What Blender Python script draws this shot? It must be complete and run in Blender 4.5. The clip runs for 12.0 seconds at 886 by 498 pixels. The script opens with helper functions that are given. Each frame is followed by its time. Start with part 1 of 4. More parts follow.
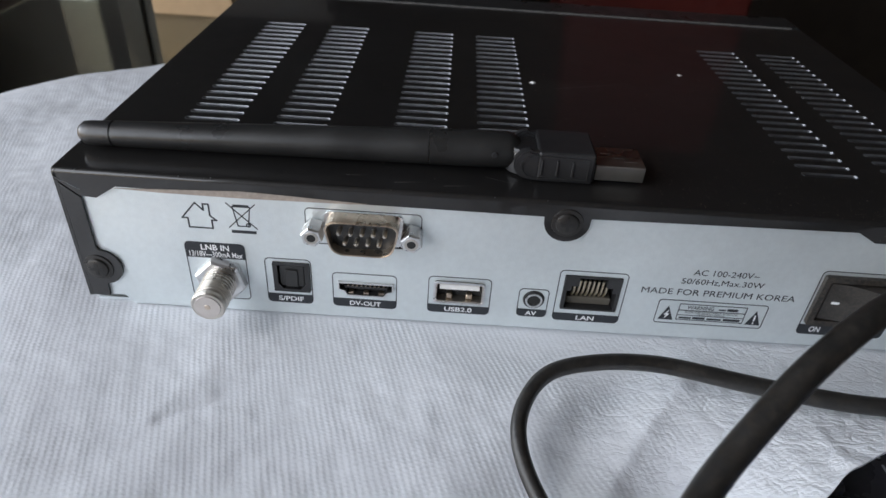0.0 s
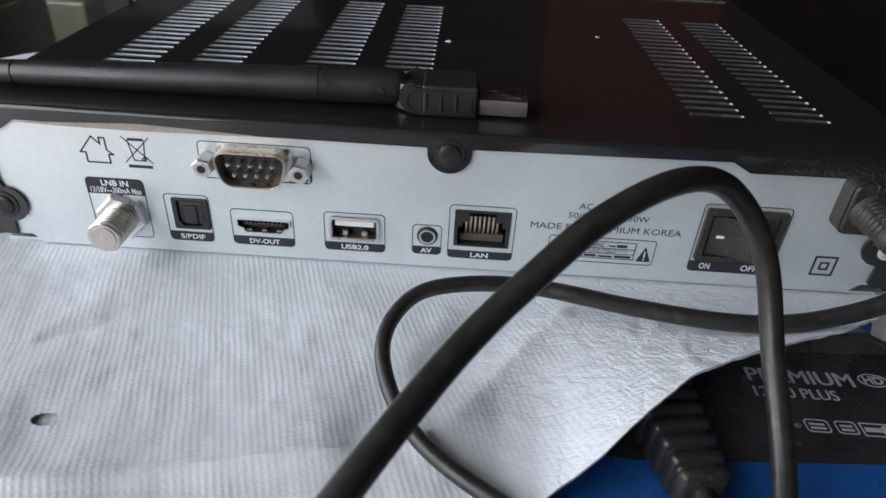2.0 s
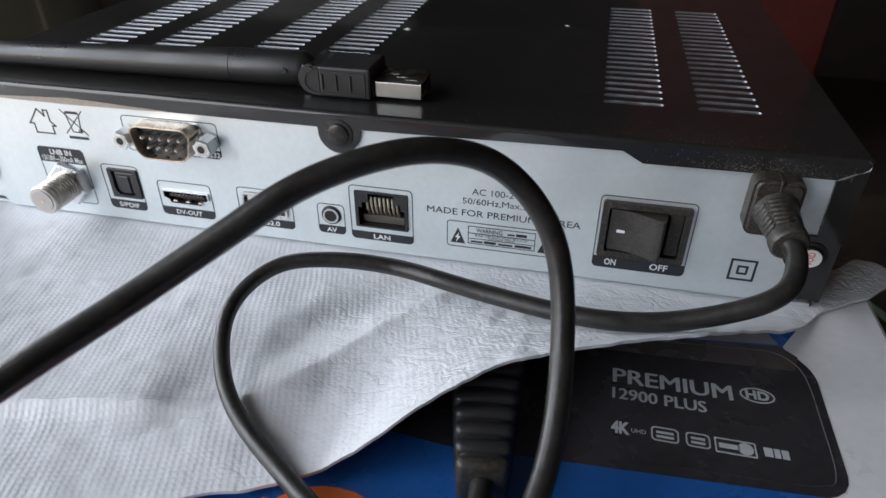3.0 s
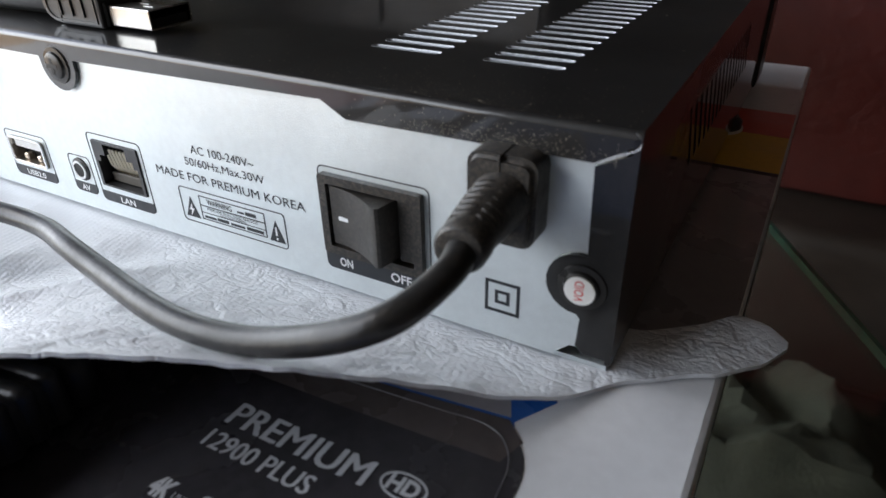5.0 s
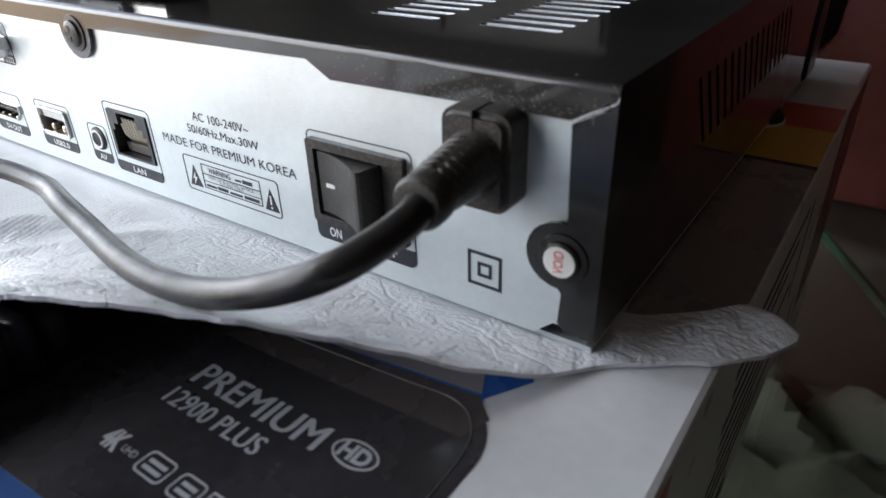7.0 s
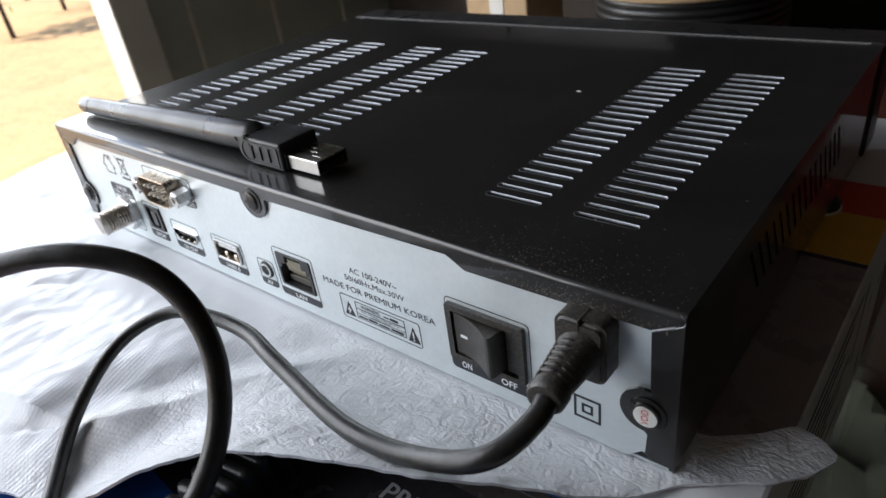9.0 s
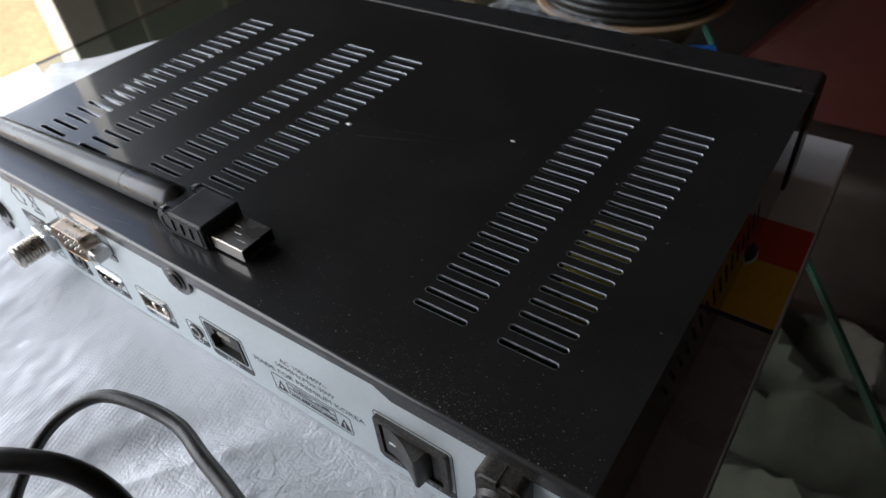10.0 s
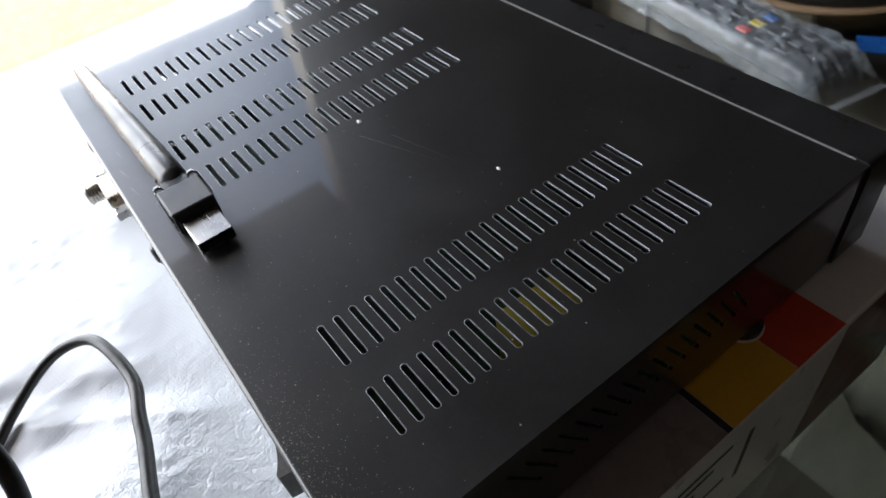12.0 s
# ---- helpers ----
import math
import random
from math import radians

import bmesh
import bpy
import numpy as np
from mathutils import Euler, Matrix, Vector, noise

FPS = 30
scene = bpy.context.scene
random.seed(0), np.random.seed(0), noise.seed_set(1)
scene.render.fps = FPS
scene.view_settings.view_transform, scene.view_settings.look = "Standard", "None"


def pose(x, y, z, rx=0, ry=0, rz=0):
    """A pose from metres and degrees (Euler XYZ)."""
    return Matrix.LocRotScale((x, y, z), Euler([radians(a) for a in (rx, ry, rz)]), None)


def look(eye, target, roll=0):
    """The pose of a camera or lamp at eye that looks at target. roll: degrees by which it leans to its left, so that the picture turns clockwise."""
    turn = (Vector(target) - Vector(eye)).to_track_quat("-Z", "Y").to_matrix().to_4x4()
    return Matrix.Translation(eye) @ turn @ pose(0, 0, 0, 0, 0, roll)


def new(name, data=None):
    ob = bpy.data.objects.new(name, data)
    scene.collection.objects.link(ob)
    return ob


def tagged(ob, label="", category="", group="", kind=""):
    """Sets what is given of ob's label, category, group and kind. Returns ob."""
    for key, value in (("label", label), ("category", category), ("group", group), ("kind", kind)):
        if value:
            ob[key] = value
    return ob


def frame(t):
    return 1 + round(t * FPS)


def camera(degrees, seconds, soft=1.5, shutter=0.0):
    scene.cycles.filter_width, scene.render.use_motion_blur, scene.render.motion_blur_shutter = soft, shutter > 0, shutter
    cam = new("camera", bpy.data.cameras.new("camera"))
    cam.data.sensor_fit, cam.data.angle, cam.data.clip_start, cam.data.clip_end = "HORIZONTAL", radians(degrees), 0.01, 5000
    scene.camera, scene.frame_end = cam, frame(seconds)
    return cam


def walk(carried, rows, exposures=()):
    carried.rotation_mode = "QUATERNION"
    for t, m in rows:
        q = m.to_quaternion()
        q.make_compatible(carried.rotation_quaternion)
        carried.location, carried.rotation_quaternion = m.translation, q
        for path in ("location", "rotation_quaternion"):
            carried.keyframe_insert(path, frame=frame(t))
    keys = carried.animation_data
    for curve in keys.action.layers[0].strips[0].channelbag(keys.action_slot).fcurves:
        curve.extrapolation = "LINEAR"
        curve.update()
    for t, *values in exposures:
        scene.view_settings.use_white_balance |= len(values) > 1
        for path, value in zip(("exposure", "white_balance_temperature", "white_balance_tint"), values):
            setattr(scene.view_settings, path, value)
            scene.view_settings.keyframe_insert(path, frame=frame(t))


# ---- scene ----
cam = camera(67.89, 12.0)
PATH = [
    (0.00, (0.1082, -0.1357, 0.1198), (0.1093, 0.1102, -0.0521), 3.95),
    (0.50, (0.0958, -0.1331, 0.1105), (0.1106, 0.1128, -0.0607), 4.13),
    (1.00, (0.0974, -0.1376, 0.1046), (0.1146, 0.1109, -0.0626), 3.95),
    (1.50, (0.1125, -0.1460, 0.1043), (0.1251, 0.1017, -0.0645), 4.09),
    (2.00, (0.1395, -0.1503, 0.1060), (0.1371, 0.1000, -0.0593), 3.45),
    (2.50, (0.1715, -0.1486, 0.1082), (0.1416, 0.0999, -0.0571), 1.43),
    (3.00, (0.1989, -0.1460, 0.1030), (0.1426, 0.0980, -0.0622), 0.09),
    (3.50, (0.2265, -0.1328, 0.0994), (0.1414, 0.1044, -0.0634), 0.01),
    (3.70, (0.2395, -0.1241, 0.0948), (0.1481, 0.1131, -0.0646), -0.27),
    (5.30, (0.2774, -0.0781, 0.0706), (0.1406, 0.1410, -0.0819), -2.04),
    (5.50, (0.2768, -0.0771, 0.0714), (0.1359, 0.1377, -0.0836), -2.80),
    (6.00, (0.2774, -0.0756, 0.0677), (0.1345, 0.1400, -0.0843), -1.40),
    (6.50, (0.2793, -0.0759, 0.0651), (0.1326, 0.1396, -0.0834), -0.46),
    (6.70, (0.2838, -0.0747, 0.0623), (0.1363, 0.1401, -0.0863), -0.67),
    (8.50, (0.2910, -0.0799, 0.0964), (0.1059, 0.1043, -0.0513), -9.36),
    (9.00, (0.2899, -0.0891, 0.1118), (0.1143, 0.0991, -0.0423), -8.19),
    (9.50, (0.2838, -0.0750, 0.1223), (0.1313, 0.1092, -0.0589), -6.12),
    (10.00, (0.2776, -0.0585, 0.1556), (0.1382, 0.1158, -0.0449), -5.66),
    (10.50, (0.2776, -0.0455, 0.1777), (0.1510, 0.1300, -0.0301), -5.26),
    (11.00, (0.2939, -0.0197, 0.1806), (0.1393, 0.1347, -0.0251), -7.58),
    (11.50, (0.3080, -0.0034, 0.1756), (0.1311, 0.1086, -0.0392), -10.75),
    (12.00, (0.3116, 0.0020, 0.1686), (0.1283, 0.1021, -0.0467), -11.33),
]
# the lens focuses at the receiver's rear panel
cam.data.dof.use_dof, cam.data.dof.focus_distance, cam.data.dof.aperture_fstop = True, 0.15, 30.0
walk(cam, [(t, look(eye, target, roll)) for t, eye, target, roll in PATH],
     [(0.0, 0.17), (1.5, 0.15), (3.5, 0.35), (5.5, 0.57), (6.5, 0.57), (9.0, 0.4), (9.5, 0.35), (10.0, 0.25), (10.5, 0.8), (11.0, 1.1), (12.0, 0.95)])


# ---- light ----
world = bpy.data.worlds.new("sky")
scene.world = world
world.use_nodes = True
wn = world.node_tree.nodes
sky = wn.new("ShaderNodeTexSky")
sky.sky_type, sky.sun_disc = "NISHITA", False
sky.sun_elevation, sky.sun_rotation = radians(48), radians(250)
world.node_tree.links.new(sky.outputs[0], wn["Background"].inputs[0])
wn["Background"].inputs[1].default_value = 0.15

sun_data = bpy.data.lights.new("sun", "SUN")
sun_data.energy, sun_data.angle, sun_data.color = 5.0, radians(0.5), (1.0, 0.94, 0.84)
sun = new("sun", sun_data)
sun.matrix_world = look((0, 0, 3), (1.2, 2.4, 0.0))

# daylight entering by the wide doorway: open sky over most of it, only the bright yard beside the post
for y0, y1, z1, watts in ((-2.1, -0.15, 1.2, 25.0), (-0.15, 0.31, 0.36, 2.9)):
    door_data = bpy.data.lights.new("doorway_light", "AREA")
    door_data.shape, door_data.size, door_data.size_y = "RECTANGLE", y1 - y0 - 0.004, z1 - 0.03
    door_data.energy, door_data.color = watts, (0.92, 0.95, 1.0)
    door_light = new("doorway_light", door_data)
    door_light.matrix_world = pose(-0.72, (y0 + y1) / 2, (z1 + 0.03) / 2, 90, 0, -90)

# ---- material helpers ----


def mat(name, color, rough=0.5, metal=0.0, vary=0.12, scale=200.0, bump=0.0, bump_scale=1500.0, spec=0.5, coat=0.0, rough_vary=0.1, dust=0.0, dust_scale=0.0, coat_rough=0.05):
    """A principled surface with colour and roughness that vary at two scales, and fine relief."""
    m = bpy.data.materials.new(name)
    m.use_nodes = True
    nt = m.node_tree
    n, l = nt.nodes, nt.links
    b = n["Principled BSDF"]
    b.inputs["Metallic"].default_value = metal
    b.inputs["Specular IOR Level"].default_value = spec
    b.inputs["Coat Weight"].default_value, b.inputs["Coat Roughness"].default_value = coat, coat_rough
    co = n.new("ShaderNodeTexCoord")
    n1, n2 = n.new("ShaderNodeTexNoise"), n.new("ShaderNodeTexNoise")
    n1.inputs["Scale"].default_value, n2.inputs["Scale"].default_value = scale, scale * 7.3
    n1.inputs["Detail"].default_value = n2.inputs["Detail"].default_value = 4
    mix = n.new("ShaderNodeMath")
    mix.operation = "ADD"
    for k in (n1, n2):
        l.new(co.outputs["Object"], k.inputs["Vector"])
    l.new(n1.outputs[0], mix.inputs[0])
    l.new(n2.outputs[0], mix.inputs[1])
    ramp = n.new("ShaderNodeMapRange")
    ramp.inputs["From Min"].default_value, ramp.inputs["From Max"].default_value = 0.6, 1.4
    ramp.inputs["To Min"].default_value, ramp.inputs["To Max"].default_value = 1 - vary, 1 + vary
    l.new(mix.outputs[0], ramp.inputs["Value"])
    hue = n.new("ShaderNodeHueSaturation")
    hue.inputs["Color"].default_value = (*color, 1)
    l.new(ramp.outputs[0], hue.inputs["Value"])
    if dust:
        # patches of brown dust
        n4, cut, over = n.new("ShaderNodeTexNoise"), n.new("ShaderNodeMapRange"), n.new("ShaderNodeMix")
        n4.inputs["Scale"].default_value, n4.inputs["Detail"].default_value, n4.inputs["Roughness"].default_value = dust_scale or scale * 0.5, 8, 0.75
        l.new(co.outputs["Object"], n4.inputs["Vector"])
        cut.inputs["From Min"].default_value, cut.inputs["From Max"].default_value, cut.inputs["To Max"].default_value = 0.45, 0.75, dust
        l.new(n4.outputs[0], cut.inputs["Value"])
        over.data_type = "RGBA"
        l.new(cut.outputs[0], over.inputs[0])
        l.new(hue.outputs[0], over.inputs[6])
        over.inputs[7].default_value = (0.24, 0.19, 0.14, 1)
        l.new(over.outputs[2], b.inputs["Base Color"])
    else:
        l.new(hue.outputs[0], b.inputs["Base Color"])
    rr = n.new("ShaderNodeMapRange")
    rr.inputs["From Min"].default_value, rr.inputs["From Max"].default_value = 0.3, 0.7
    rr.inputs["To Min"].default_value, rr.inputs["To Max"].default_value = max(rough - rough_vary, 0.02), min(rough + rough_vary, 1)
    l.new(n1.outputs[0], rr.inputs["Value"])
    l.new(rr.outputs[0], b.inputs["Roughness"])
    if bump:
        n3, bp = n.new("ShaderNodeTexNoise"), n.new("ShaderNodeBump")
        n3.inputs["Scale"].default_value, n3.inputs["Detail"].default_value = bump_scale, 5
        l.new(co.outputs["Object"], n3.inputs["Vector"])
        l.new(n3.outputs[0], bp.inputs["Height"])
        bp.inputs["Strength"].default_value, bp.inputs["Distance"].default_value = bump, 0.6 / bump_scale
        l.new(bp.outputs[0], b.inputs["Normal"])
    return m


GALV = mat("galvanised_steel", (0.74, 0.79, 0.80), 0.40, 0.64, 0.05, 90, 0.3, 3200, rough_vary=0.06)
BLACK_PAINT = mat("glossy_black_paint", (0.0115, 0.011, 0.011), 0.42, 0, 0.25, 30, 0.012, 1800, spec=0.32, rough_vary=0.05, dust=0.025, dust_scale=900, coat=0.8, coat_rough=0.05)
SLOT_STEEL = mat("dull_cut_steel", (0.30, 0.31, 0.325), 0.5, 1.0, 0.25, 300)
BARE = mat("bare_cut_steel", (0.72, 0.72, 0.72), 0.32, 1.0, 0.1, 300)
STEEL_PLUG = mat("dull_steel_plug", (0.58, 0.56, 0.52), 0.31, 1.0, 0.08, 60)
CHROME = mat("nickel_plate", (0.60, 0.56, 0.51), 0.3, 1.0, 0.04, 60)
TIN = mat("tinned_shell", (0.62, 0.52, 0.42), 0.33, 1.0, 0.15, 300, 0.08, 2500)
BLACK_PLASTIC = mat("black_plastic", (0.02, 0.02, 0.021), 0.38, 0, 0.2, 150, 0.12, 3500)
SOFT_BLACK = mat("satin_black_plastic", (0.02, 0.02, 0.02), 0.33, 0, 0.15, 90, 0.05, 4000, spec=0.6)
CORD = mat("black_cable_sheath", (0.016, 0.0155, 0.015), 0.38, 0, 0.35, 120, 0.12, 900, rough_vary=0.1, dust=0.1, dust_scale=420)
DUSTY = mat("dusty_black_plastic", (0.017, 0.016, 0.015), 0.45, 0, 0.4, 350, 0.25, 2500, dust=0.38, dust_scale=1500)
SCREW = mat("blackened_screw", (0.045, 0.043, 0.041), 0.32, 0.6, 0.2, 300)
INK = mat("black_printing_ink", (0.018, 0.021, 0.026), 0.45, 0, 0.15, 300)
WHITE_INK = mat("white_printing_ink", (0.82, 0.83, 0.84), 0.5, 0, 0.05, 300)
SILVER_INK = mat("silver_printing_ink", (0.55, 0.57, 0.60), 0.4, 0.1, 0.12, 400)
WHITE_PLASTIC = mat("white_plastic", (0.78, 0.77, 0.74), 0.4, 0, 0.08, 200)
DARK_HOLE = mat("dark_socket_inside", (0.012, 0.012, 0.012), 0.6)
GOLD = mat("gold_contacts", (0.72, 0.64, 0.50), 0.35, 1.0)
STICKER = mat("white_sticker", (0.82, 0.80, 0.77), 0.5, 0, 0.06, 500)
RED_INK = mat("red_printing_ink", (0.62, 0.05, 0.04), 0.45, 0, 0.1, 200)
BLUE_PRINT = mat("blue_print", (0.015, 0.10, 0.36), 0.3, 0, 0.12, 60, coat=0.3)
BLACK_PRINT = mat("black_print", (0.034, 0.032, 0.036), 0.24, 0, 0.3, 60, 0.04, 900, coat=0.3)
GREY_PRINT = mat("grey_print", (0.27, 0.25, 0.26), 0.3, 0, 0.1, 60, coat=0.3)
WHITE_PRINT = mat("white_carton", (0.74, 0.75, 0.77), 0.35, 0, 0.06, 60, 0.05, 700, coat=0.2)
BEIGE_PRINT = mat("beige_print", (0.50, 0.46, 0.44), 0.35, 0, 0.1, 60)
BROWN_SIDE = mat("brown_side_print", (0.16, 0.05, 0.03), 0.4, 0, 0.15, 60, coat=0.2)
RED_PRINT = mat("red_print", (0.62, 0.07, 0.03), 0.35, 0, 0.1, 60, coat=0.2)
ORANGE_PRINT = mat("orange_print", (0.70, 0.17, 0.05), 0.35, 0, 0.1, 60)
PINK_PRINT = mat("pink_print", (0.72, 0.20, 0.27), 0.35, 0, 0.1, 60)
YELLOW_PRINT = mat("yellow_print", (0.72, 0.42, 0.03), 0.35, 0, 0.1, 60)
GREEN_PCB = mat("circuit_board_green", (0.03, 0.09, 0.04), 0.5, 0, 0.3, 200)
YELLOW_TAPE = mat("yellow_transformer_tape", (0.65, 0.5, 0.06), 0.5, 0, 0.1, 300)
DUST = mat("pale_dust", (0.24, 0.21, 0.17), 0.9, 0, 0.2, 900)
PLASTER = mat("grey_green_wall_panel", (0.42, 0.44, 0.39), 0.55, 0, 0.1, 3, 0.1, 60)
PALE_JOINT = mat("pale_panel_joint", (0.62, 0.60, 0.52), 0.6, 0, 0.1, 10)
WHITE_WOOD = mat("white_painted_wood", (0.78, 0.76, 0.70), 0.45, 0, 0.06, 8, 0.05, 80)
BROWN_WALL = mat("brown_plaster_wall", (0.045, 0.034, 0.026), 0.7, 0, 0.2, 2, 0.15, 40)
CEIL = mat("ceiling_plaster", (0.09, 0.08, 0.07), 0.8, 0, 0.1, 2, 0.1, 40)
FLOOR_TILE = mat("brown_floor", (0.04, 0.03, 0.023), 0.5, 0, 0.25, 3, 0.1, 30)
RED_LEATHER = mat("dark_red_upholstery", (0.058, 0.007, 0.005), 0.5, 0, 0.18, 6, 0.2, 90)
DARK_WOOD = mat("near_black_wood", (0.025, 0.018, 0.014), 0.5, 0, 0.3, 8, 0.1, 60)
CARD = mat("brown_cardboard", (0.38, 0.25, 0.14), 0.75, 0, 0.12, 12, 0.1, 200)
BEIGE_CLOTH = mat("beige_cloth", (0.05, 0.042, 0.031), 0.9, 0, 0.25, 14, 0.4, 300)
SAND = mat("sunlit_sand", (0.72, 0.47, 0.25), 0.9, 0, 0.2, 1.5, 0.4, 20)
LEAF = mat("green_leaves", (0.10, 0.20, 0.04), 0.6, 0, 0.35, 6)

# glass with a green tint
GLASS = bpy.data.materials.new("green_glass")
GLASS.use_nodes = True
gb = GLASS.node_tree.nodes["Principled BSDF"]
gb.inputs["Base Color"].default_value = (0.78, 0.92, 0.86, 1)
gb.inputs["Transmission Weight"].default_value, gb.inputs["Roughness"].default_value, gb.inputs["IOR"].default_value = 1.0, 0.03, 1.5
GLASS_EDGE = mat("green_glass_edge", (0.05, 0.19, 0.14), 0.12, 0, 0.15, 60, spec=0.6)
FILM = bpy.data.materials.new("clear_plastic_film")
FILM.use_nodes = True
fb = FILM.node_tree.nodes["Principled BSDF"]
fb.inputs["Base Color"].default_value = (0.78, 0.87, 0.95, 1)
fb.inputs["Roughness"].default_value, fb.inputs["Alpha"].default_value, fb.inputs["Coat Weight"].default_value = 0.1, 0.15, 1.0

# thin white packing foam: woven ribs with fine stitches, soft wrinkles
FOAM = bpy.data.materials.new("white_packing_foam")
FOAM.use_nodes = True
fn, fl = FOAM.node_tree.nodes, FOAM.node_tree.links
fbs = fn["Principled BSDF"]
fbs.inputs["Base Color"].default_value = (0.70, 0.72, 0.755, 1)
fbs.inputs["Roughness"].default_value = 0.34
fbs.inputs["Sheen Weight"].default_value = 0.1
fco = fn.new("ShaderNodeTexCoord")
fmap = fn.new("ShaderNodeMapping")
fmap.inputs["Rotation"].default_value = (0, 0, radians(-18))
fl.new(fco.outputs["Object"], fmap.inputs["Vector"])


def fnode(kind, **values):
    k = fn.new(kind)
    for name, v in values.items():
        k.inputs[name.replace("_", " ")].default_value = v
    return k


def fmath(op, a, b):
    k = fn.new("ShaderNodeMath")
    k.operation = op
    for s, v in zip(k.inputs, (a, b)):
        if isinstance(v, float):
            s.default_value = v
        else:
            fl.new(v, s)
    return k.outputs[0]


ribs = fnode("ShaderNodeTexWave", Scale=225, Distortion=2.2, Detail=3, Detail_Scale=0.4)
wide = fnode("ShaderNodeTexWave", Scale=47, Distortion=2.5, Detail=3, Detail_Scale=0.5)
stitch = fnode("ShaderNodeTexWave", Scale=250, Distortion=3.5, Detail=2)
stitch.bands_direction = "Y"
soft = fnode("ShaderNodeTexNoise", Scale=70, Detail=5)
grain = fnode("ShaderNodeTexNoise", Scale=1400, Detail=3)
patch = fnode("ShaderNodeTexNoise", Scale=28, Detail=2)
wrinkle = fnode("ShaderNodeTexVoronoi", Scale=280)
wrinkle.feature = "DISTANCE_TO_EDGE"
crinkle = fnode("ShaderNodeTexNoise", Scale=165, Detail=3, Roughness=0.45, Distortion=0.6)
crinkle_fine = fnode("ShaderNodeTexNoise", Scale=520, Detail=2, Distortion=0.4)
cstretch = fn.new("ShaderNodeMapping")
cstretch.inputs["Rotation"].default_value, cstretch.inputs["Scale"].default_value = (0, 0, radians(28)), (0.8, 1.15, 1)
fl.new(fco.outputs["Object"], cstretch.inputs["Vector"])
fl.new(cstretch.outputs[0], crinkle.inputs["Vector"])
fl.new(cstretch.outputs[0], crinkle_fine.inputs["Vector"])
for k in (ribs, wide, stitch, soft, grain, patch):
    fl.new(fmap.outputs[0], k.inputs["Vector"])
warp = fn.new("ShaderNodeVectorMath")
warp.operation = "MULTIPLY_ADD"
fl.new(soft.outputs["Color"], warp.inputs[0])
warp.inputs[1].default_value = (0.02, 0.02, 0.02)
fl.new(fmap.outputs[0], warp.inputs[2])
fl.new(warp.outputs[0], wrinkle.inputs["Vector"])
# the crinkled zone lies towards the receiver's mains end
sep = fn.new("ShaderNodeSeparateXYZ")
fl.new(fco.outputs["Object"], sep.inputs[0])
zone = fnode("ShaderNodeMapRange", From_Min=0.085, From_Max=0.135, To_Min=0.0, To_Max=1.0)
fl.new(fmath("ADD", sep.outputs[0], fmath("MULTIPLY", patch.outputs[0], 0.05)), zone.inputs["Value"])
creases = fmath("MULTIPLY", fmath("MINIMUM", wrinkle.outputs["Distance"], 0.10), fmath("MULTIPLY", zone.outputs[0], 1.6))
fold_lines = fmath("MINIMUM", fmath("ABSOLUTE", fmath("SUBTRACT", crinkle.outputs[0], 0.5), 0.0), 0.10)
fold_fine = fmath("MINIMUM", fmath("ABSOLUTE", fmath("SUBTRACT", crinkle_fine.outputs[0], 0.5), 0.0), 0.10)
folded = fmath("ADD", fmath("MULTIPLY", fold_lines, 8.0), fmath("MULTIPLY", fold_fine, 3.0))
creases = fmath("ADD", creases, fmath("MULTIPLY", folded, fmath("ADD", fmath("MULTIPLY", zone.outputs[0], 1.15), 0.05)))
broken = fnode("ShaderNodeMapRange", From_Min=0.35, From_Max=0.65, To_Min=0.4, To_Max=1.0)
fl.new(soft.outputs[0], broken.inputs["Value"])
weave = fmath("MULTIPLY", fmath("MULTIPLY", ribs.outputs["Fac"], broken.outputs[0]), fmath("ADD", fmath("MULTIPLY", stitch.outputs["Fac"], 0.65), 0.35))
height = fmath("ADD", fmath("MULTIPLY", weave, 0.30), fmath("MULTIPLY", wide.outputs["Fac"], 0.10))
height = fmath("ADD", height, fmath("ADD", creases, fmath("ADD", fmath("MULTIPLY", soft.outputs[0], 2.2), fmath("MULTIPLY", grain.outputs[0], 0.16))))
fbump = fnode("ShaderNodeBump", Strength=0.34, Distance=0.0006)
fl.new(height, fbump.inputs["Height"])
fl.new(fbump.outputs[0], fbs.inputs["Normal"])

# ---- building helpers: all in millimetres ----
LOC = {}


def thing(name, at, label, category, group="", kind=""):
    ob = new(name)
    ob.empty_display_size = 0.01
    ob.location = Vector(at) * 0.001
    LOC[ob] = Vector(at)
    return tagged(ob, label, category, group, kind)


def part(name, bm, material, parent=None, label="", smooth=False):
    """Links a bmesh, given in world millimetres, as one mesh object, under its thing or part."""
    bmesh.ops.recalc_face_normals(bm, faces=bm.faces)
    lo = Vector([min(v.co[i] for v in bm.verts) for i in range(3)])
    hi = Vector([max(v.co[i] for v in bm.verts) for i in range(3)])
    c = (lo + hi) / 2
    if parent is None:
        c.z = lo.z
    for v in bm.verts:
        v.co = (v.co - c) * 0.001
    me = bpy.data.meshes.new(name)
    for f in bm.faces:
        f.smooth = smooth
    bm.to_mesh(me)
    bm.free()
    if smooth:
        me.set_sharp_from_angle(angle=radians(38))
    me.materials.append(material)
    ob = new(name, me)
    LOC[ob] = c
    if parent is not None:
        ob.parent = parent
        ob.location = (c - LOC[parent]) * 0.001
    else:
        ob.location = c * 0.001
    if label:
        ob["label"] = label
    return ob


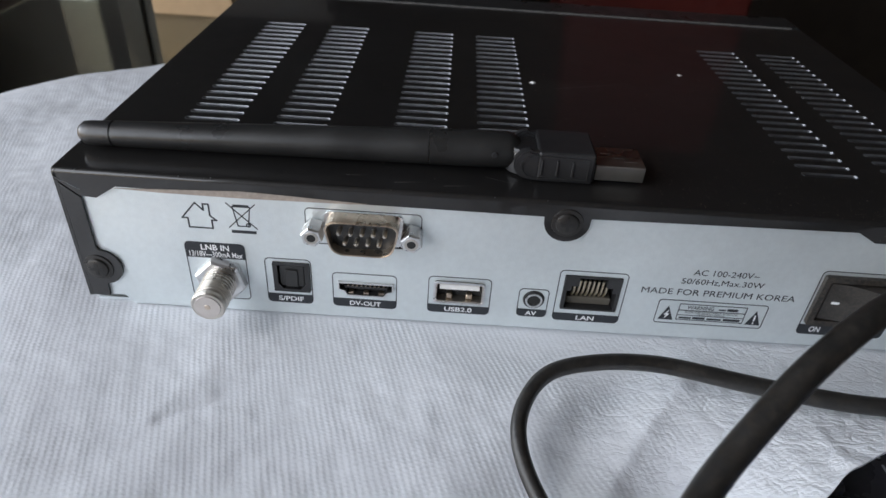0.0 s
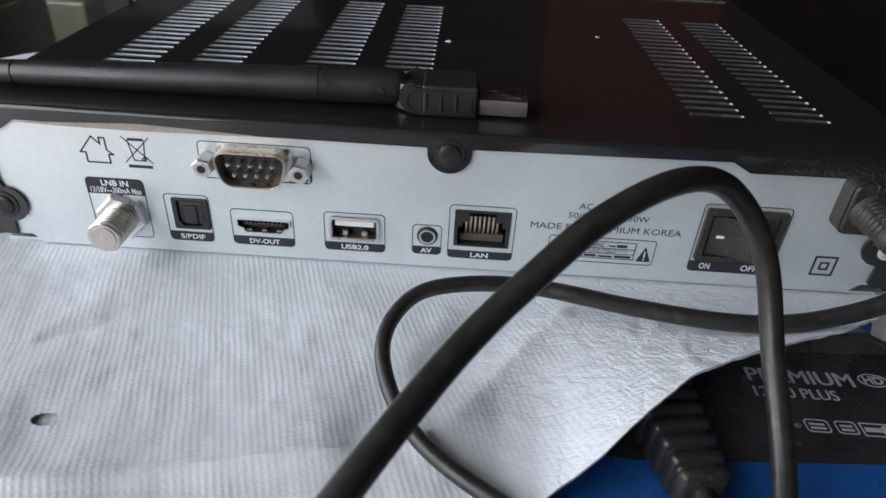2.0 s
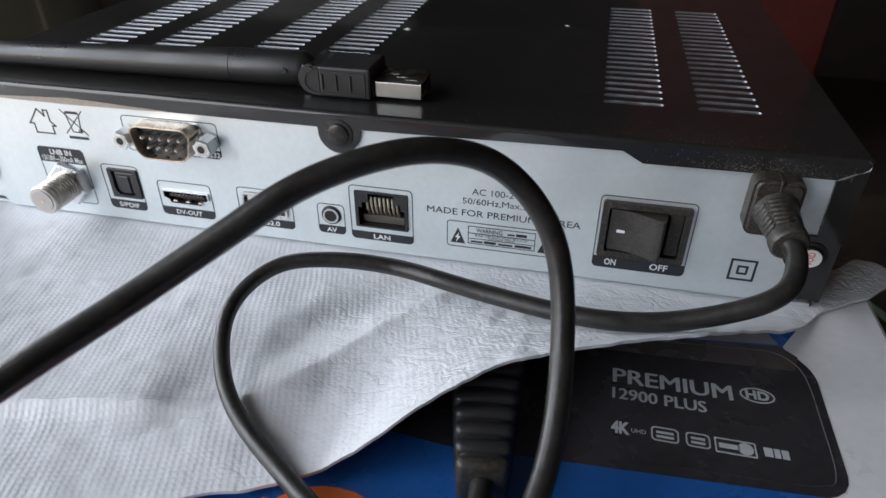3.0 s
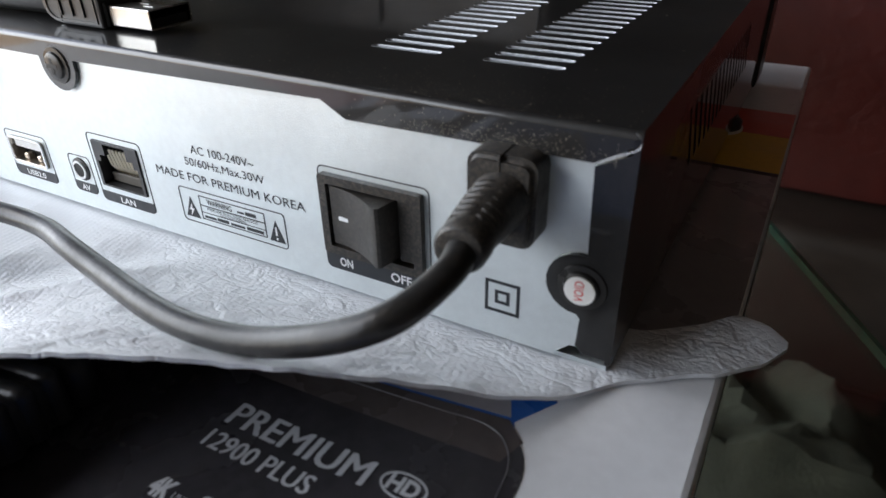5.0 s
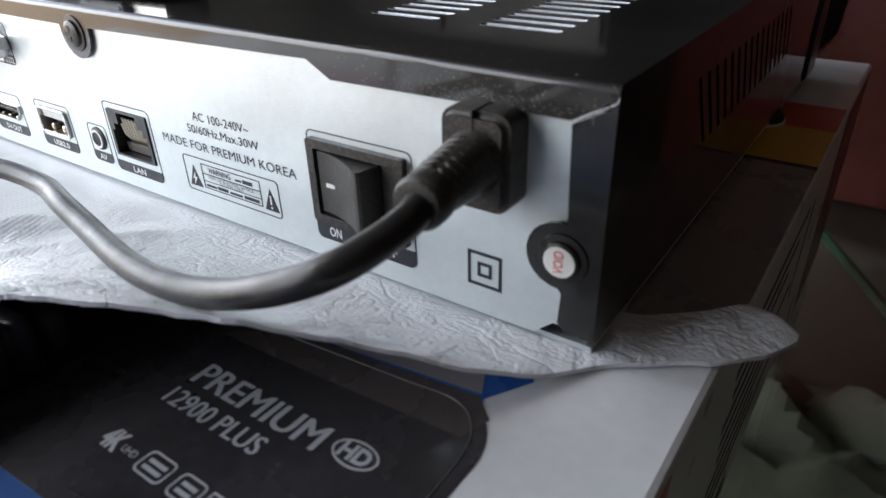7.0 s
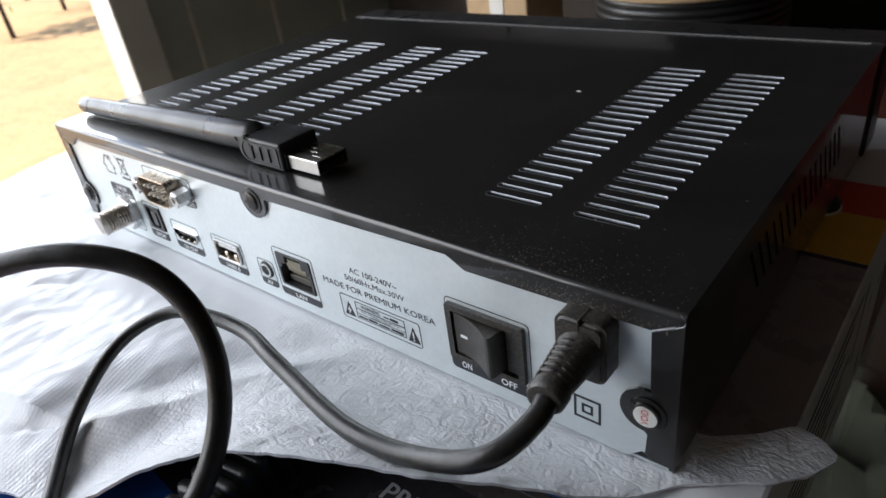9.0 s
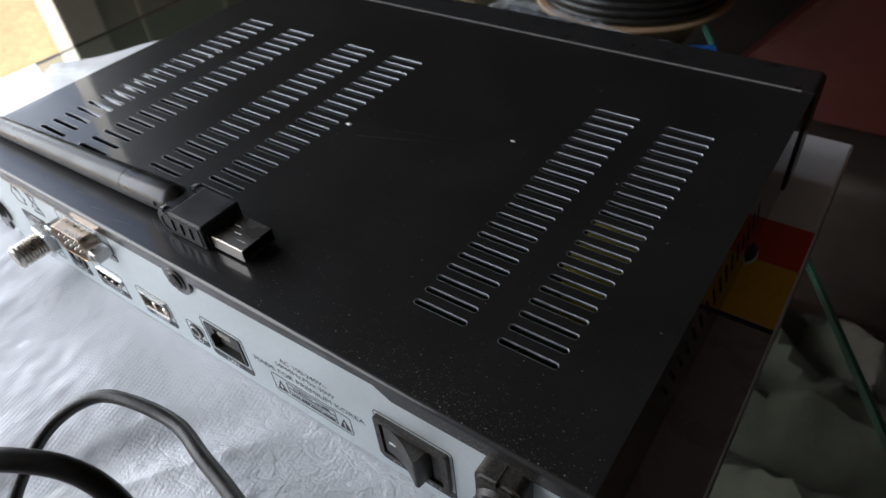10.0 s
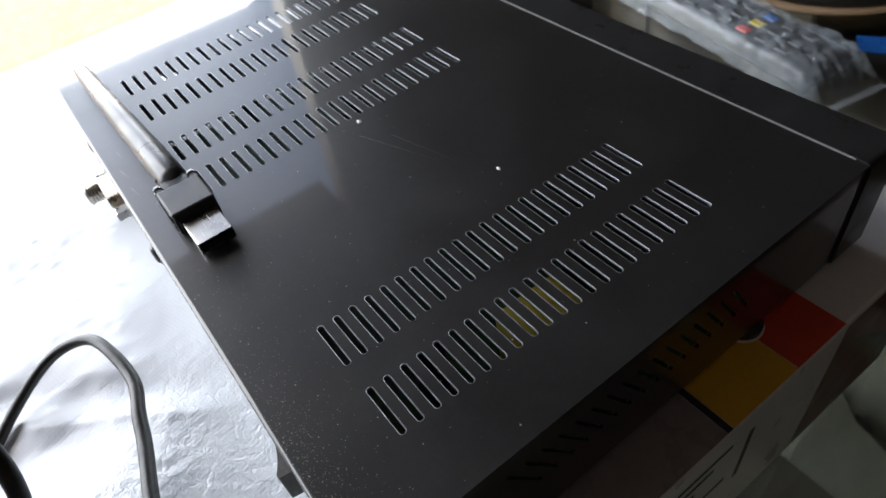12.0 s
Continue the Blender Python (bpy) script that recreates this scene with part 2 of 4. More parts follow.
def cuboid(x0, x1, y0, y1, z0, z1, bevel=0.0, seg=2, bm=None):
    made = bmesh.new()
    bmesh.ops.create_cube(made, size=1)
    for v in made.verts:
        v.co = Vector(((x0 + x1) / 2 + v.co.x * (x1 - x0), (y0 + y1) / 2 + v.co.y * (y1 - y0), (z0 + z1) / 2 + v.co.z * (z1 - z0)))
    if bevel:
        bmesh.ops.bevel(made, geom=made.edges[:], offset=bevel, segments=seg, affect="EDGES", profile=0.5)
    if bm is None:
        return made
    return join(bm, made)


def join(bm, other):
    me = bpy.data.meshes.new("joined")
    other.to_mesh(me)
    other.free()
    bm.from_mesh(me)
    bpy.data.meshes.remove(me)
    return bm


def rrect(u0, v0, u1, v1, r, n=4):
    out = []
    for cu, cv, a in ((u1 - r, v0 + r, -90), (u1 - r, v1 - r, 0), (u0 + r, v1 - r, 90), (u0 + r, v0 + r, 180)):
        for k in range(n + 1):
            t = radians(a + 90 * k / n)
            out.append((cu + r * math.cos(t), cv + r * math.sin(t)))
    return out


def disc(u, v, r, n=20, ru=None):
    return [(u + (ru or r) * math.cos(2 * math.pi * k / n), v + r * math.sin(2 * math.pi * k / n)) for k in range(n)]


PLANES = {
    "y": lambda u, v, d: Vector((u, d, v)),
    "z": lambda u, v, d: Vector((u, v, d)),
    "x": lambda u, v, d: Vector((d, u, v)),
}


def plate(outer, holes, plane, d0, d1, bm=None):
    """A flat sheet with an outline and holes, from depth d0 to d1 along the plane's axis."""
    made = bmesh.new()
    to = PLANES[plane]
    edges = []
    for loop in (outer, *holes):
        vs = [made.verts.new(to(u, v, d0)) for u, v in loop]
        edges += [made.edges.new((vs[k], vs[(k + 1) % len(vs)])) for k in range(len(vs))]
    bmesh.ops.triangle_fill(made, use_beauty=True, use_dissolve=False, edges=edges)
    faces = made.faces[:]
    got = bmesh.ops.extrude_face_region(made, geom=faces)
    off = to(0, 0, d1) - to(0, 0, d0)
    bmesh.ops.translate(made, verts=[g for g in got["geom"] if isinstance(g, bmesh.types.BMVert)], vec=off)
    bmesh.ops.recalc_face_normals(made, faces=made.faces)
    if bm is None:
        return made
    return join(bm, made)


def ring(outer, inner, plane, d0, d1, bm=None):
    return plate(outer, [inner], plane, d0, d1, bm)


def lathe(profile, n, at, axis, bm=None, ovals=(1, 1)):
    """A turned body: profile rows of (along, radius) from at along axis."""
    made = bmesh.new()
    axis = Vector(axis).normalized()
    side = axis.orthogonal().normalized()
    up = axis.cross(side)
    rings = []
    for s, r in profile:
        rings.append([made.verts.new(Vector(at) + axis * s + (side * ovals[0] * math.cos(2 * math.pi * k / n) + up * ovals[1] * math.sin(2 * math.pi * k / n)) * r) for k in range(n)])
    for a, b in zip(rings, rings[1:]):
        for k in range(n):
            made.faces.new((a[k], a[(k + 1) % n], b[(k + 1) % n], b[k]))
    made.faces.new(rings[0])
    made.faces.new(rings[-1])
    bmesh.ops.recalc_face_normals(made, faces=made.faces)
    if bm is None:
        return made
    return join(bm, made)


def smooth_curve(points, n=10):
    p = [Vector(q) for q in points]
    p = [2 * p[0] - p[1], *p, 2 * p[-1] - p[-2]]
    out = []
    for i in range(1, len(p) - 2):
        a, b, c, d = p[i - 1:i + 3]
        for k in range(n):
            s = k / n
            out.append(0.5 * (2 * b + (c - a) * s + (2 * a - 5 * b + 4 * c - d) * s * s + (3 * b - a - 3 * c + d) * s ** 3))
    out.append(p[-2])
    return out


def tube(points, radius, n=14, bm=None, flat=1.0):
    """A round cord along points; the frame is carried along, so that it does not twist."""
    made = bmesh.new()
    side = (points[1] - points[0]).orthogonal().normalized()
    rings = []
    for i, p in enumerate(points):
        t = (points[min(i + 1, len(points) - 1)] - points[max(i - 1, 0)]).normalized()
        side = (side - t * side.dot(t)).normalized()
        up = t.cross(side)
        r = radius(i / (len(points) - 1)) if callable(radius) else radius
        rings.append([made.verts.new(p + (side * math.cos(2 * math.pi * k / n) + up * flat * math.sin(2 * math.pi * k / n)) * r) for k in range(n)])
    for a, b in zip(rings, rings[1:]):
        for k in range(n):
            made.faces.new((a[k], a[(k + 1) % n], b[(k + 1) % n], b[k]))
    made.faces.new(rings[0])
    made.faces.new(rings[-1])
    if bm is None:
        return made
    return join(bm, made)


def lettering(words, u0, v0, u1, v1, plane, d, bold=0.012, turn=None):
    """Words in the built-in font, stretched into a box of the plane, as a thin flat mesh at depth d."""
    cu = bpy.data.curves.new("words", "FONT")
    cu.body, cu.offset, cu.resolution_u = words, bold, 3
    ob = bpy.data.objects.new("words", cu)
    me = bpy.data.meshes.new_from_object(ob)
    bm = bmesh.new()
    bm.from_mesh(me)
    bpy.data.objects.remove(ob)
    bpy.data.curves.remove(cu)
    bpy.data.meshes.remove(me)
    xs, ys = [v.co.x for v in bm.verts], [v.co.y for v in bm.verts]
    for v in bm.verts:
        a, b = (v.co.x - min(xs)) / (max(xs) - min(xs)), (v.co.y - min(ys)) / (max(ys) - min(ys))
        if turn:
            a, b = 1 - b, a
        v.co = PLANES[plane](u0 + a * (u1 - u0), v0 + b * (v1 - v0), d)
    return bm


def bars(rows, plane, d0, d1):
    bm = bmesh.new()
    for u0, v0, u1, v1 in rows:
        plate([(u0, v0), (u1, v0), (u1, v1), (u0, v1)], [], plane, d0, d1, bm)
    return bm

# ---- the room ----
FLOOR_Z = -830.0


def structure(name, bm, material, label, category):
    return tagged(part(name, bm, material), label, category, kind="structure")


structure("floor", cuboid(-700, 2400, -2600, 2300, FLOOR_Z - 60, FLOOR_Z), FLOOR_TILE, "dark brown floor of the dim room", "floor")
structure("ceiling", cuboid(-760, 2400, -2600, 2300, 1750, 1810), CEIL, "plain plaster ceiling above the table", "ceiling")
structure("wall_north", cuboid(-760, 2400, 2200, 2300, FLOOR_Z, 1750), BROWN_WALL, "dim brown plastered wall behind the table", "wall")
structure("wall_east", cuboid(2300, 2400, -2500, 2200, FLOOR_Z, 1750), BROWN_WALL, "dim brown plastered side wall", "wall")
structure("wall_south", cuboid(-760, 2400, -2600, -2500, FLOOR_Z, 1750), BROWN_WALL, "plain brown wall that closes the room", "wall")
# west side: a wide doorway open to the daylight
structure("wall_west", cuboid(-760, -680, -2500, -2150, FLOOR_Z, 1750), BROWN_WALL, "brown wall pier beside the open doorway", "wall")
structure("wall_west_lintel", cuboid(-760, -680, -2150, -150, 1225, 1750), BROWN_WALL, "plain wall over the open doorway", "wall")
# unseen lower piece, added so the receiver's top mirrors darkness beside the post
structure("wall_west_blocker", cuboid(-760, -680, -150, 330, 770, 1750), BROWN_WALL, "unseen wall added over the doorway beside its post to hold back light", "wall")
panelled = structure("wall_west_panels", cuboid(-720, -660, 392, 2200, FLOOR_Z, 1750), PLASTER, "grey-green panelled wall with pale upright joints", "wall")
for k in range(7):
    y = 455 + 150 * k
    part("joint_strip", cuboid(-661, -656, y - 3, y + 3, FLOOR_Z, 1750, 0.8, 1), PALE_JOINT, panelled)
for z in (-420, 180, 780, 1380):
    part("joint_strip", cuboid(-661, -657, 396, 2195, z - 3, z + 3, 0.8, 1), PALE_JOINT, panelled)
structure("door_jamb", cuboid(-700, -645, 336, 391, FLOOR_Z, 1750, 4), WHITE_WOOD, "white-painted post of the open doorway", "door jamb")
structure("ground", cuboid(-60000, -760, -40000, 40000, FLOOR_Z - 160, FLOOR_Z - 100), SAND, "bright sunlit sandy ground outside the doorway", "ground")

# bushes outside
rng = random.Random(4)


def bush(x, y, size, clumps):
    ob = thing("bush", (x, y, FLOOR_Z - 100), "green leafy bush on the sunlit ground outside", "bush", "bushes outside")
    bm = bmesh.new()
    tube(smooth_curve([(x, y, FLOOR_Z - 100), (x + 20, y, FLOOR_Z + size * 0.4), (x, y + 30, FLOOR_Z + size * 0.8)], 5), lambda s: 26 - 16 * s, 8, bm)
    part("trunk", bm, DARK_WOOD, ob)
    bm = bmesh.new()
    for _ in range(clumps):
        d = Vector((rng.gauss(0, 1), rng.gauss(0, 1), rng.gauss(0, 0.8))).normalized() * rng.uniform(0.35, 1.0) * size * 0.6
        c = Vector((x, y, FLOOR_Z + size * 0.7)) + d
        a = Vector((rng.gauss(0, 1), rng.gauss(0, 1), rng.gauss(0, 1))).normalized()
        b = a.orthogonal().normalized()
        q = a.cross(b)
        s = rng.uniform(40, 90)
        vs = [bm.verts.new(c + v) for v in (-b * s, -q * s * 0.4, b * s, q * s * 0.4)]
        bm.faces.new(vs)
    part("crown", bm, LEAF, ob)
    return ob


bush(-7200, 2300, 1000, 600)
bush(-8300, 3300, 1300, 600)

# ---- glass table ----
TABLE_Z = -80.0
table = thing("glass_table", (0, 200, FLOOR_Z), "glass-topped table with a green edge and dark legs", "table")
bm = bmesh.new()
GA, GB = Vector((49.2, 640.0)), Vector((470.0, -120.0))
outline = [(-330.0, 640.0), (49.2, 640.0), (470.0, -120.0), (470.0, -420.0), (-330.0, -420.0)]
part("tabletop", plate(outline, [], "z", TABLE_Z - 8, TABLE_Z), GLASS, table, "clear green-tinted glass sheet").visible_shadow = False
gd = (GB - GA).normalized()
gn = Vector((-gd.y, gd.x))
bm = bmesh.new()
p = [GA, GB, GB + gn * 2.0, GA + gn * 2.0]
plate([(v.x, v.y) for v in p], [], "z", TABLE_Z - 8.2, TABLE_Z + 0.2, bm)
part("ground_edge", bm, GLASS_EDGE, table, "polished green glass edge")
for x, y in ((-290, 590), (20, 590), (390, -340), (-290, -340)):
    part("leg", cuboid(x - 22, x + 22, y - 22, y + 22, FLOOR_Z, TABLE_Z - 8, 4), DARK_WOOD, table)
# blue tape band on the glass
part("tape_band", plate([(138, 427), (161, 441), (171, 423), (148, 411)], [], "z", TABLE_Z + 0.2, TABLE_Z + 0.6), BLUE_PRINT, table, "blue tape stuck across the glass")

# lower shelf with cloths under the glass
shelf = thing("low_shelf", (250, 150, FLOOR_Z), "dark wooden shelf below the glass table", "shelf")
part("board", cuboid(-280, 900, -300, 500, -420, -400, 3), DARK_WOOD, shelf)
for x, y in ((-260, -280), (880, -280), (880, 480), (-260, 480)):
    part("leg", cuboid(x - 15, x + 15, y - 15, y + 15, FLOOR_Z, -420, 2), DARK_WOOD, shelf)


def cloth(x, y, w, d, h, seed):
    g = random.Random(seed)
    bm = bmesh.new()
    bmesh.ops.create_grid(bm, x_segments=22, y_segments=18, size=0.5)
    for v in bm.verts:
        u = Vector((v.co.x * 4 + seed, v.co.y * 4, 0))
        edge = min(1, 6 * (0.5 - abs(v.co.x)), 6 * (0.5 - abs(v.co.y)))
        z = h * max(edge, 0.02) * (0.7 + 0.6 * noise.noise(u)) + 12 * noise.noise(u * 3)
        v.co = Vector((x + v.co.x * w + 30 * noise.noise(u + Vector((9, 0, 0))), y + v.co.y * d, -400 + max(z, 1)))
    got = bmesh.ops.extrude_face_region(bm, geom=bm.faces[:])
    for v in got["geom"]:
        if isinstance(v, bmesh.types.BMVert):
            v.co.z = max(v.co.z - 6, -400)
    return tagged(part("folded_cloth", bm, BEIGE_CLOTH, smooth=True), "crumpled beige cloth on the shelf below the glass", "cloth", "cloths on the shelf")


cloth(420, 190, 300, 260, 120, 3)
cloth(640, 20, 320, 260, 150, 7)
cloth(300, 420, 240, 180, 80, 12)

# a red-backed chair on a dark bench beyond the table
chair = thing("red_chair", (280, 660, FLOOR_Z), "dark red upholstered chair back on a black base", "chair")
back = plate([(110, -235), (440, -235), (440, 330), (250, 330), (225, -80)], [], "y", 640, 700)
bmesh.ops.bevel(back, geom=[e for e in back.edges if len(e.link_faces) == 2 and e.calc_face_angle(0) > 0.3], offset=4, segments=2, affect="EDGES")
part("backrest", back, RED_LEATHER, chair, "dark red padded back", smooth=True)
part("seat", cuboid(40, 760, 560, 1000, -420, -240, 20, 3), DARK_WOOD, chair, "black seat", smooth=True)
for x, y in ((70, 600), (730, 600), (70, 960), (730, 960)):
    part("leg", cuboid(x - 25, x + 25, y - 25, y + 25, FLOOR_Z, -420, 5), DARK_WOOD, chair)
cab = thing("dark_cabinet", (-330, 1000, FLOOR_Z), "near-black wooden cabinet standing behind the table", "cabinet")
part("body", cuboid(-600, -60, 812, 1110, FLOOR_Z, 250, 6), DARK_WOOD, cab)
for x in (-590, -325):
    part("door", cuboid(x, x + 255, 804, 811, FLOOR_Z + 40, 235, 2), DARK_WOOD, cab)
carton = thing("cardboard_carton", (-155, 560, TABLE_Z), "small brown cardboard carton standing on the glass table", "carton")
part("body", cuboid(-192, -112, 524, 600, TABLE_Z, 10, 2), CARD, carton)
part("flap", cuboid(-190, -114, 516, 523, 2, 5, 1), CARD, carton)
part("tape", cuboid(-160, -142, 523, 524.4, -50, 9), BEIGE_PRINT, carton, "pale packing tape")

# ---- cable spool on the glass ----
SX, SY = 66.0, 512.0
spool = thing("cable_spool", (SX, SY, TABLE_Z), "spool wound with black cable between card flanges", "cable spool")
part("flange", lathe([(0, 85), (1.5, 86), (3, 85)], 64, (SX, SY, TABLE_Z), (0, 0, 1)), CARD, spool, "tan card flange", smooth=True)
coil = bmesh.new()
prof = []
for k in range(10):
    prof += [(6.5 + 6.7 * k - 3.3 * math.cos(a), 78 + 3.3 * math.sin(a)) for a in [math.pi * j / 6 for j in range(7)]]
lathe(prof, 48, (SX, SY, TABLE_Z), (0, 0, 1), coil)
part("winding", coil, CORD, spool, "wound black cable", smooth=True)
part("flange", lathe([(0, 85), (1.5, 86), (3, 85)], 64, (SX, SY, TABLE_Z + 70), (0, 0, 1)), CARD, spool, "tan card flange", smooth=True)

# ---- bagged remote control on the glass ----
RM = Matrix.Translation((74, 381, TABLE_Z)) @ Matrix.Rotation(radians(-11), 4, "Z")


def placed(bm, m):
    bmesh.ops.transform(bm, matrix=m, verts=bm.verts)
    return bm


remote = thing("remote_control", (74, 381, TABLE_Z), "black remote control with coloured keys inside a clear bag", "remote control")
part("body", placed(cuboid(-82, 82, -20, 20, 2, 17, 5, 3), RM), BLACK_PLASTIC, remote, smooth=True)
for i in range(9):
    for j in range(3):
        col = SOFT_BLACK
        if i == 6:
            col = (RED_INK, YELLOW_TAPE, BLUE_PRINT)[j]
        if (i, j) == (0, 0):
            col = RED_INK
        part("button", placed(cuboid(-76 + 16 * i, -66 + 16 * i, -15 + 11 * j, -8.5 + 11 * j, 16.8, 18.2, 0.8, 1), RM), col, remote)
bag = bmesh.new()
bmesh.ops.create_grid(bag, x_segments=130, y_segments=44, size=0.5)
for v in bag.verts:
    u, w = v.co.x * 2, v.co.y * 2
    dome = max(0.0, 1 - abs(u) ** 12) * max(0.0, 1 - abs(w) ** 7)
    q = Vector((u * 5, w * 3, 1.7))
    z = 1.0 + 19.5 * dome + 4 * abs(noise.noise(q * 1.6)) + 1.8 * abs(noise.noise(q * 4.2)) + 0.6 * abs(noise.noise(q * 9))
    v.co = Vector((u * 100, w * 27 + 2.5 * noise.noise(q), max(z, 0.6)))
placed(bag, RM)
clear_bag = tagged(part("plastic_bag", bag, FILM, smooth=True), "crinkled clear plastic bag round a remote control", "plastic bag")
for u in (-104.0, 99.0):
    part("sealed_end", placed(cuboid(u, u + 5, -25, 25, 0.4, 1.8, 0.4, 1), RM), FILM, clear_bag, "flat sealed end")

# ---- printed carton under the receiver ----
BX0, BX1, BY0, BY1, BZ = 8.0, 276.0, -150.0, 212.0, -1.0
box = thing("printed_carton", (90, 30, TABLE_Z), "printed white, blue and red product carton lying flat on the glass", "carton")
part("body", cuboid(BX0, BX1, BY0, BY1, TABLE_Z, BZ, 1.2, 2), WHITE_PRINT, box)
zt = BZ + 0.06


def printed(name, loop, material, lift=0.0, label=""):
    return part(name, plate(loop, [], "z", BZ - 0.2, zt + lift), material, box, label)


printed("blue_panel", [(100, -110), (251, -110), (251, -62), (252, -20), (250.3, -15), (254.5, -8.2), (252, -4), (240, 4), (100, 20)], BLUE_PRINT, 0.0, "glossy blue printed panel")
plate_loop = [(120, -56), (180, -61), (222, -58.5), (249, -57)]
plate_loop += [(249.3 + 6 * math.cos(radians(q)), -51 + 6 * math.sin(radians(q))) for q in range(-80, 1, 20)]
plate_loop += [(245.6 + 10 * math.cos(radians(q)), -26 + 10.5 * math.sin(radians(q))) for q in range(0, 82, 10)]
plate_loop += [(226, -17.5), (190, -21), (120, -25)]
printed("pictured_unit", plate_loop, BLACK_PRINT, 0.05, "glossy black picture of a flat device")
printed("pictured_top", [(190, -20.6), (226, -17.2), (249.5, -14.4), (247, -9), (240, -2), (190, -2)], GREY_PRINT, 0.04, "grey picture of a device's top")
printed("pictured_shine", [(170, -27), (226, -24.5), (251.5, -23), (253, -18.2), (249.5, -15), (226, -17.7), (190, -21.2), (170, -22.5)], mat("dark_brown_print", (0.085, 0.07, 0.066), 0.25, 0, 0.2, 60, coat=0.3), 0.06, "dark brown band of a picture")
printed("orange_spot", disc(163, -84, 9, 24, 12), ORANGE_PRINT, 0.06)
printed("pink_patch", [(90, -112), (142, -106), (139, -92), (134, -80), (90, -80)], PINK_PRINT, 0.06)
printed("red_patch", [(146, -110), (160, -106), (155, -80), (150, -80)], ORANGE_PRINT, 0.07)
printed("yellow_patch", [(257, 98), (275.4, 98), (275.4, 126), (257, 126)], YELLOW_PRINT)
printed("red_square", [(257, 126.2), (275.4, 126.2), (275.4, 149), (257, 149)], RED_PRINT)
printed("grey_patch", [(250, 2), (262, 2), (275.4, 12), (275.4, 95.5), (250, 95.5)], GREY_PRINT, 0, "lavender grey print")
printed("black_line", [(257, 95.6), (275.4, 95.6), (275.4, 97.8), (257, 97.8)], INK)
zi = zt + 0.12
part("lettering", join(lettering("PREMIUM", 211.7, -35.7, 236.6, -31.3, "z", zi, 0.0), lettering("PREMIUM", 212.0, -35.6, 236.9, -31.2, "z", zi + 0.02, 0.0)), SILVER_INK, box, "silver printed capital letters")
part("lettering", join(lettering("12900 PLUS", 211.7, -40.5, 230.9, -37.3, "z", zi, 0.0), lettering("12900 PLUS", 211.9, -40.45, 231.1, -37.25, "z", zi + 0.02, 0.0)), SILVER_INK, box, "silver printed letters and figures")
part("hd_badge", ring(disc(242, -32.9, 2.2, 28, 3.6), disc(242, -32.9, 1.9, 28, 3.25), "z", zi - 0.05, zi + 0.02), SILVER_INK, box)
part("lettering", lettering("HD", 239.6, -34.2, 244.4, -31.5, "z", zi, 0.04), SILVER_INK, box)
part("lettering", lettering("4K", 211.6, -50.2, 215.3, -46.9, "z", zi, 0.05), SILVER_INK, box)
part("lettering", lettering("UHD", 215.6, -49.3, 218.5, -48.2, "z", zi, 0.0), SILVER_INK, box)
border = smooth_curve([(216, -20.0, zi), (238, -18.2, zi), (247, -17.6, zi), (251.6, -20.5, zi), (253.4, -26, zi), (253.6, -38, zi), (253.2, -51, zi), (250.4, -54.4, zi), (240, -55.4, zi), (216, -56.4, zi)], 8)
part("border_line", tube(border, 0.14, 6, flat=0.3), mat("dark_grey_border", (0.09, 0.085, 0.09), 0.3, 0, 0.1, 60), box, "thin grey border of the picture")
for x0, x1 in ((219.5, 224.9), (226.2, 230.9)):
    part("icon_frame", ring(rrect(x0, -50.3, x1, -46.6, 0.9), rrect(x0 + 0.3, -50, x1 - 0.3, -46.9, 0.7), "z", zi - 0.05, zi), SILVER_INK, box)
    part("small_print", bars([(x0 + 1, -48.3, x1 - 1, -47.7), (x0 + 1, -49.4, x1 - 1, -48.8)], "z", zi - 0.05, zi), SILVER_INK, box)
part("icon_frame", ring(rrect(231.7, -50.5, 239.5, -46.7, 0.2), rrect(232, -50.2, 239.2, -47, 0.15), "z", zi - 0.05, zi), SILVER_INK, box)
part("icon_mark", bars([(232.5, -49.2, 236.3, -48)], "z", zi - 0.05, zi), SILVER_INK, box)
part("icon_mark", plate(disc(237.5, -48.6, 1.5, 18), [], "z", zi - 0.05, zi), SILVER_INK, box)
part("icon_mark", bars([(240.9, -49.5, 242.5, -47.3), (242.8, -49.5, 243.9, -47.3), (244.2, -49.5, 245.5, -47.3)], "z", zi - 0.05, zi), SILVER_INK, box)
# the carton's right side
bm = plate([(BY0 + 3, -78), (-16, -78), (-12, -3), (BY0 + 3, -3)], [], "x", BX1 - 0.2, BX1 + 0.08)
part("red_side_panel", bm, RED_PRINT, box, "red printed side panel")
for k in range(9):
    y0 = 30 + 2 * (k % 3)
    part("small_print", bars([(y0, -14 - 6 * k, y0 + 70 - 9 * (k % 4), -12 - 6 * k)], "x", BX1 - 0.2, BX1 + 0.08), INK, box)
part("brown_side_panel", plate([(150.2, -78), (BY1 - 2, -78), (BY1 - 2, -3), (150.2, -3)], [], "x", BX1 - 0.2, BX1 + 0.08), BROWN_SIDE, box, "dark red-brown printed side")
part("side_mark", bars([(108, -45, 110.4, -14)], "x", BX1 - 0.2, BX1 + 0.08), INK, box)
part("side_mark", bars([(40, -76, 60, -70)], "x", BX1 - 0.2, BX1 + 0.08), INK, box)

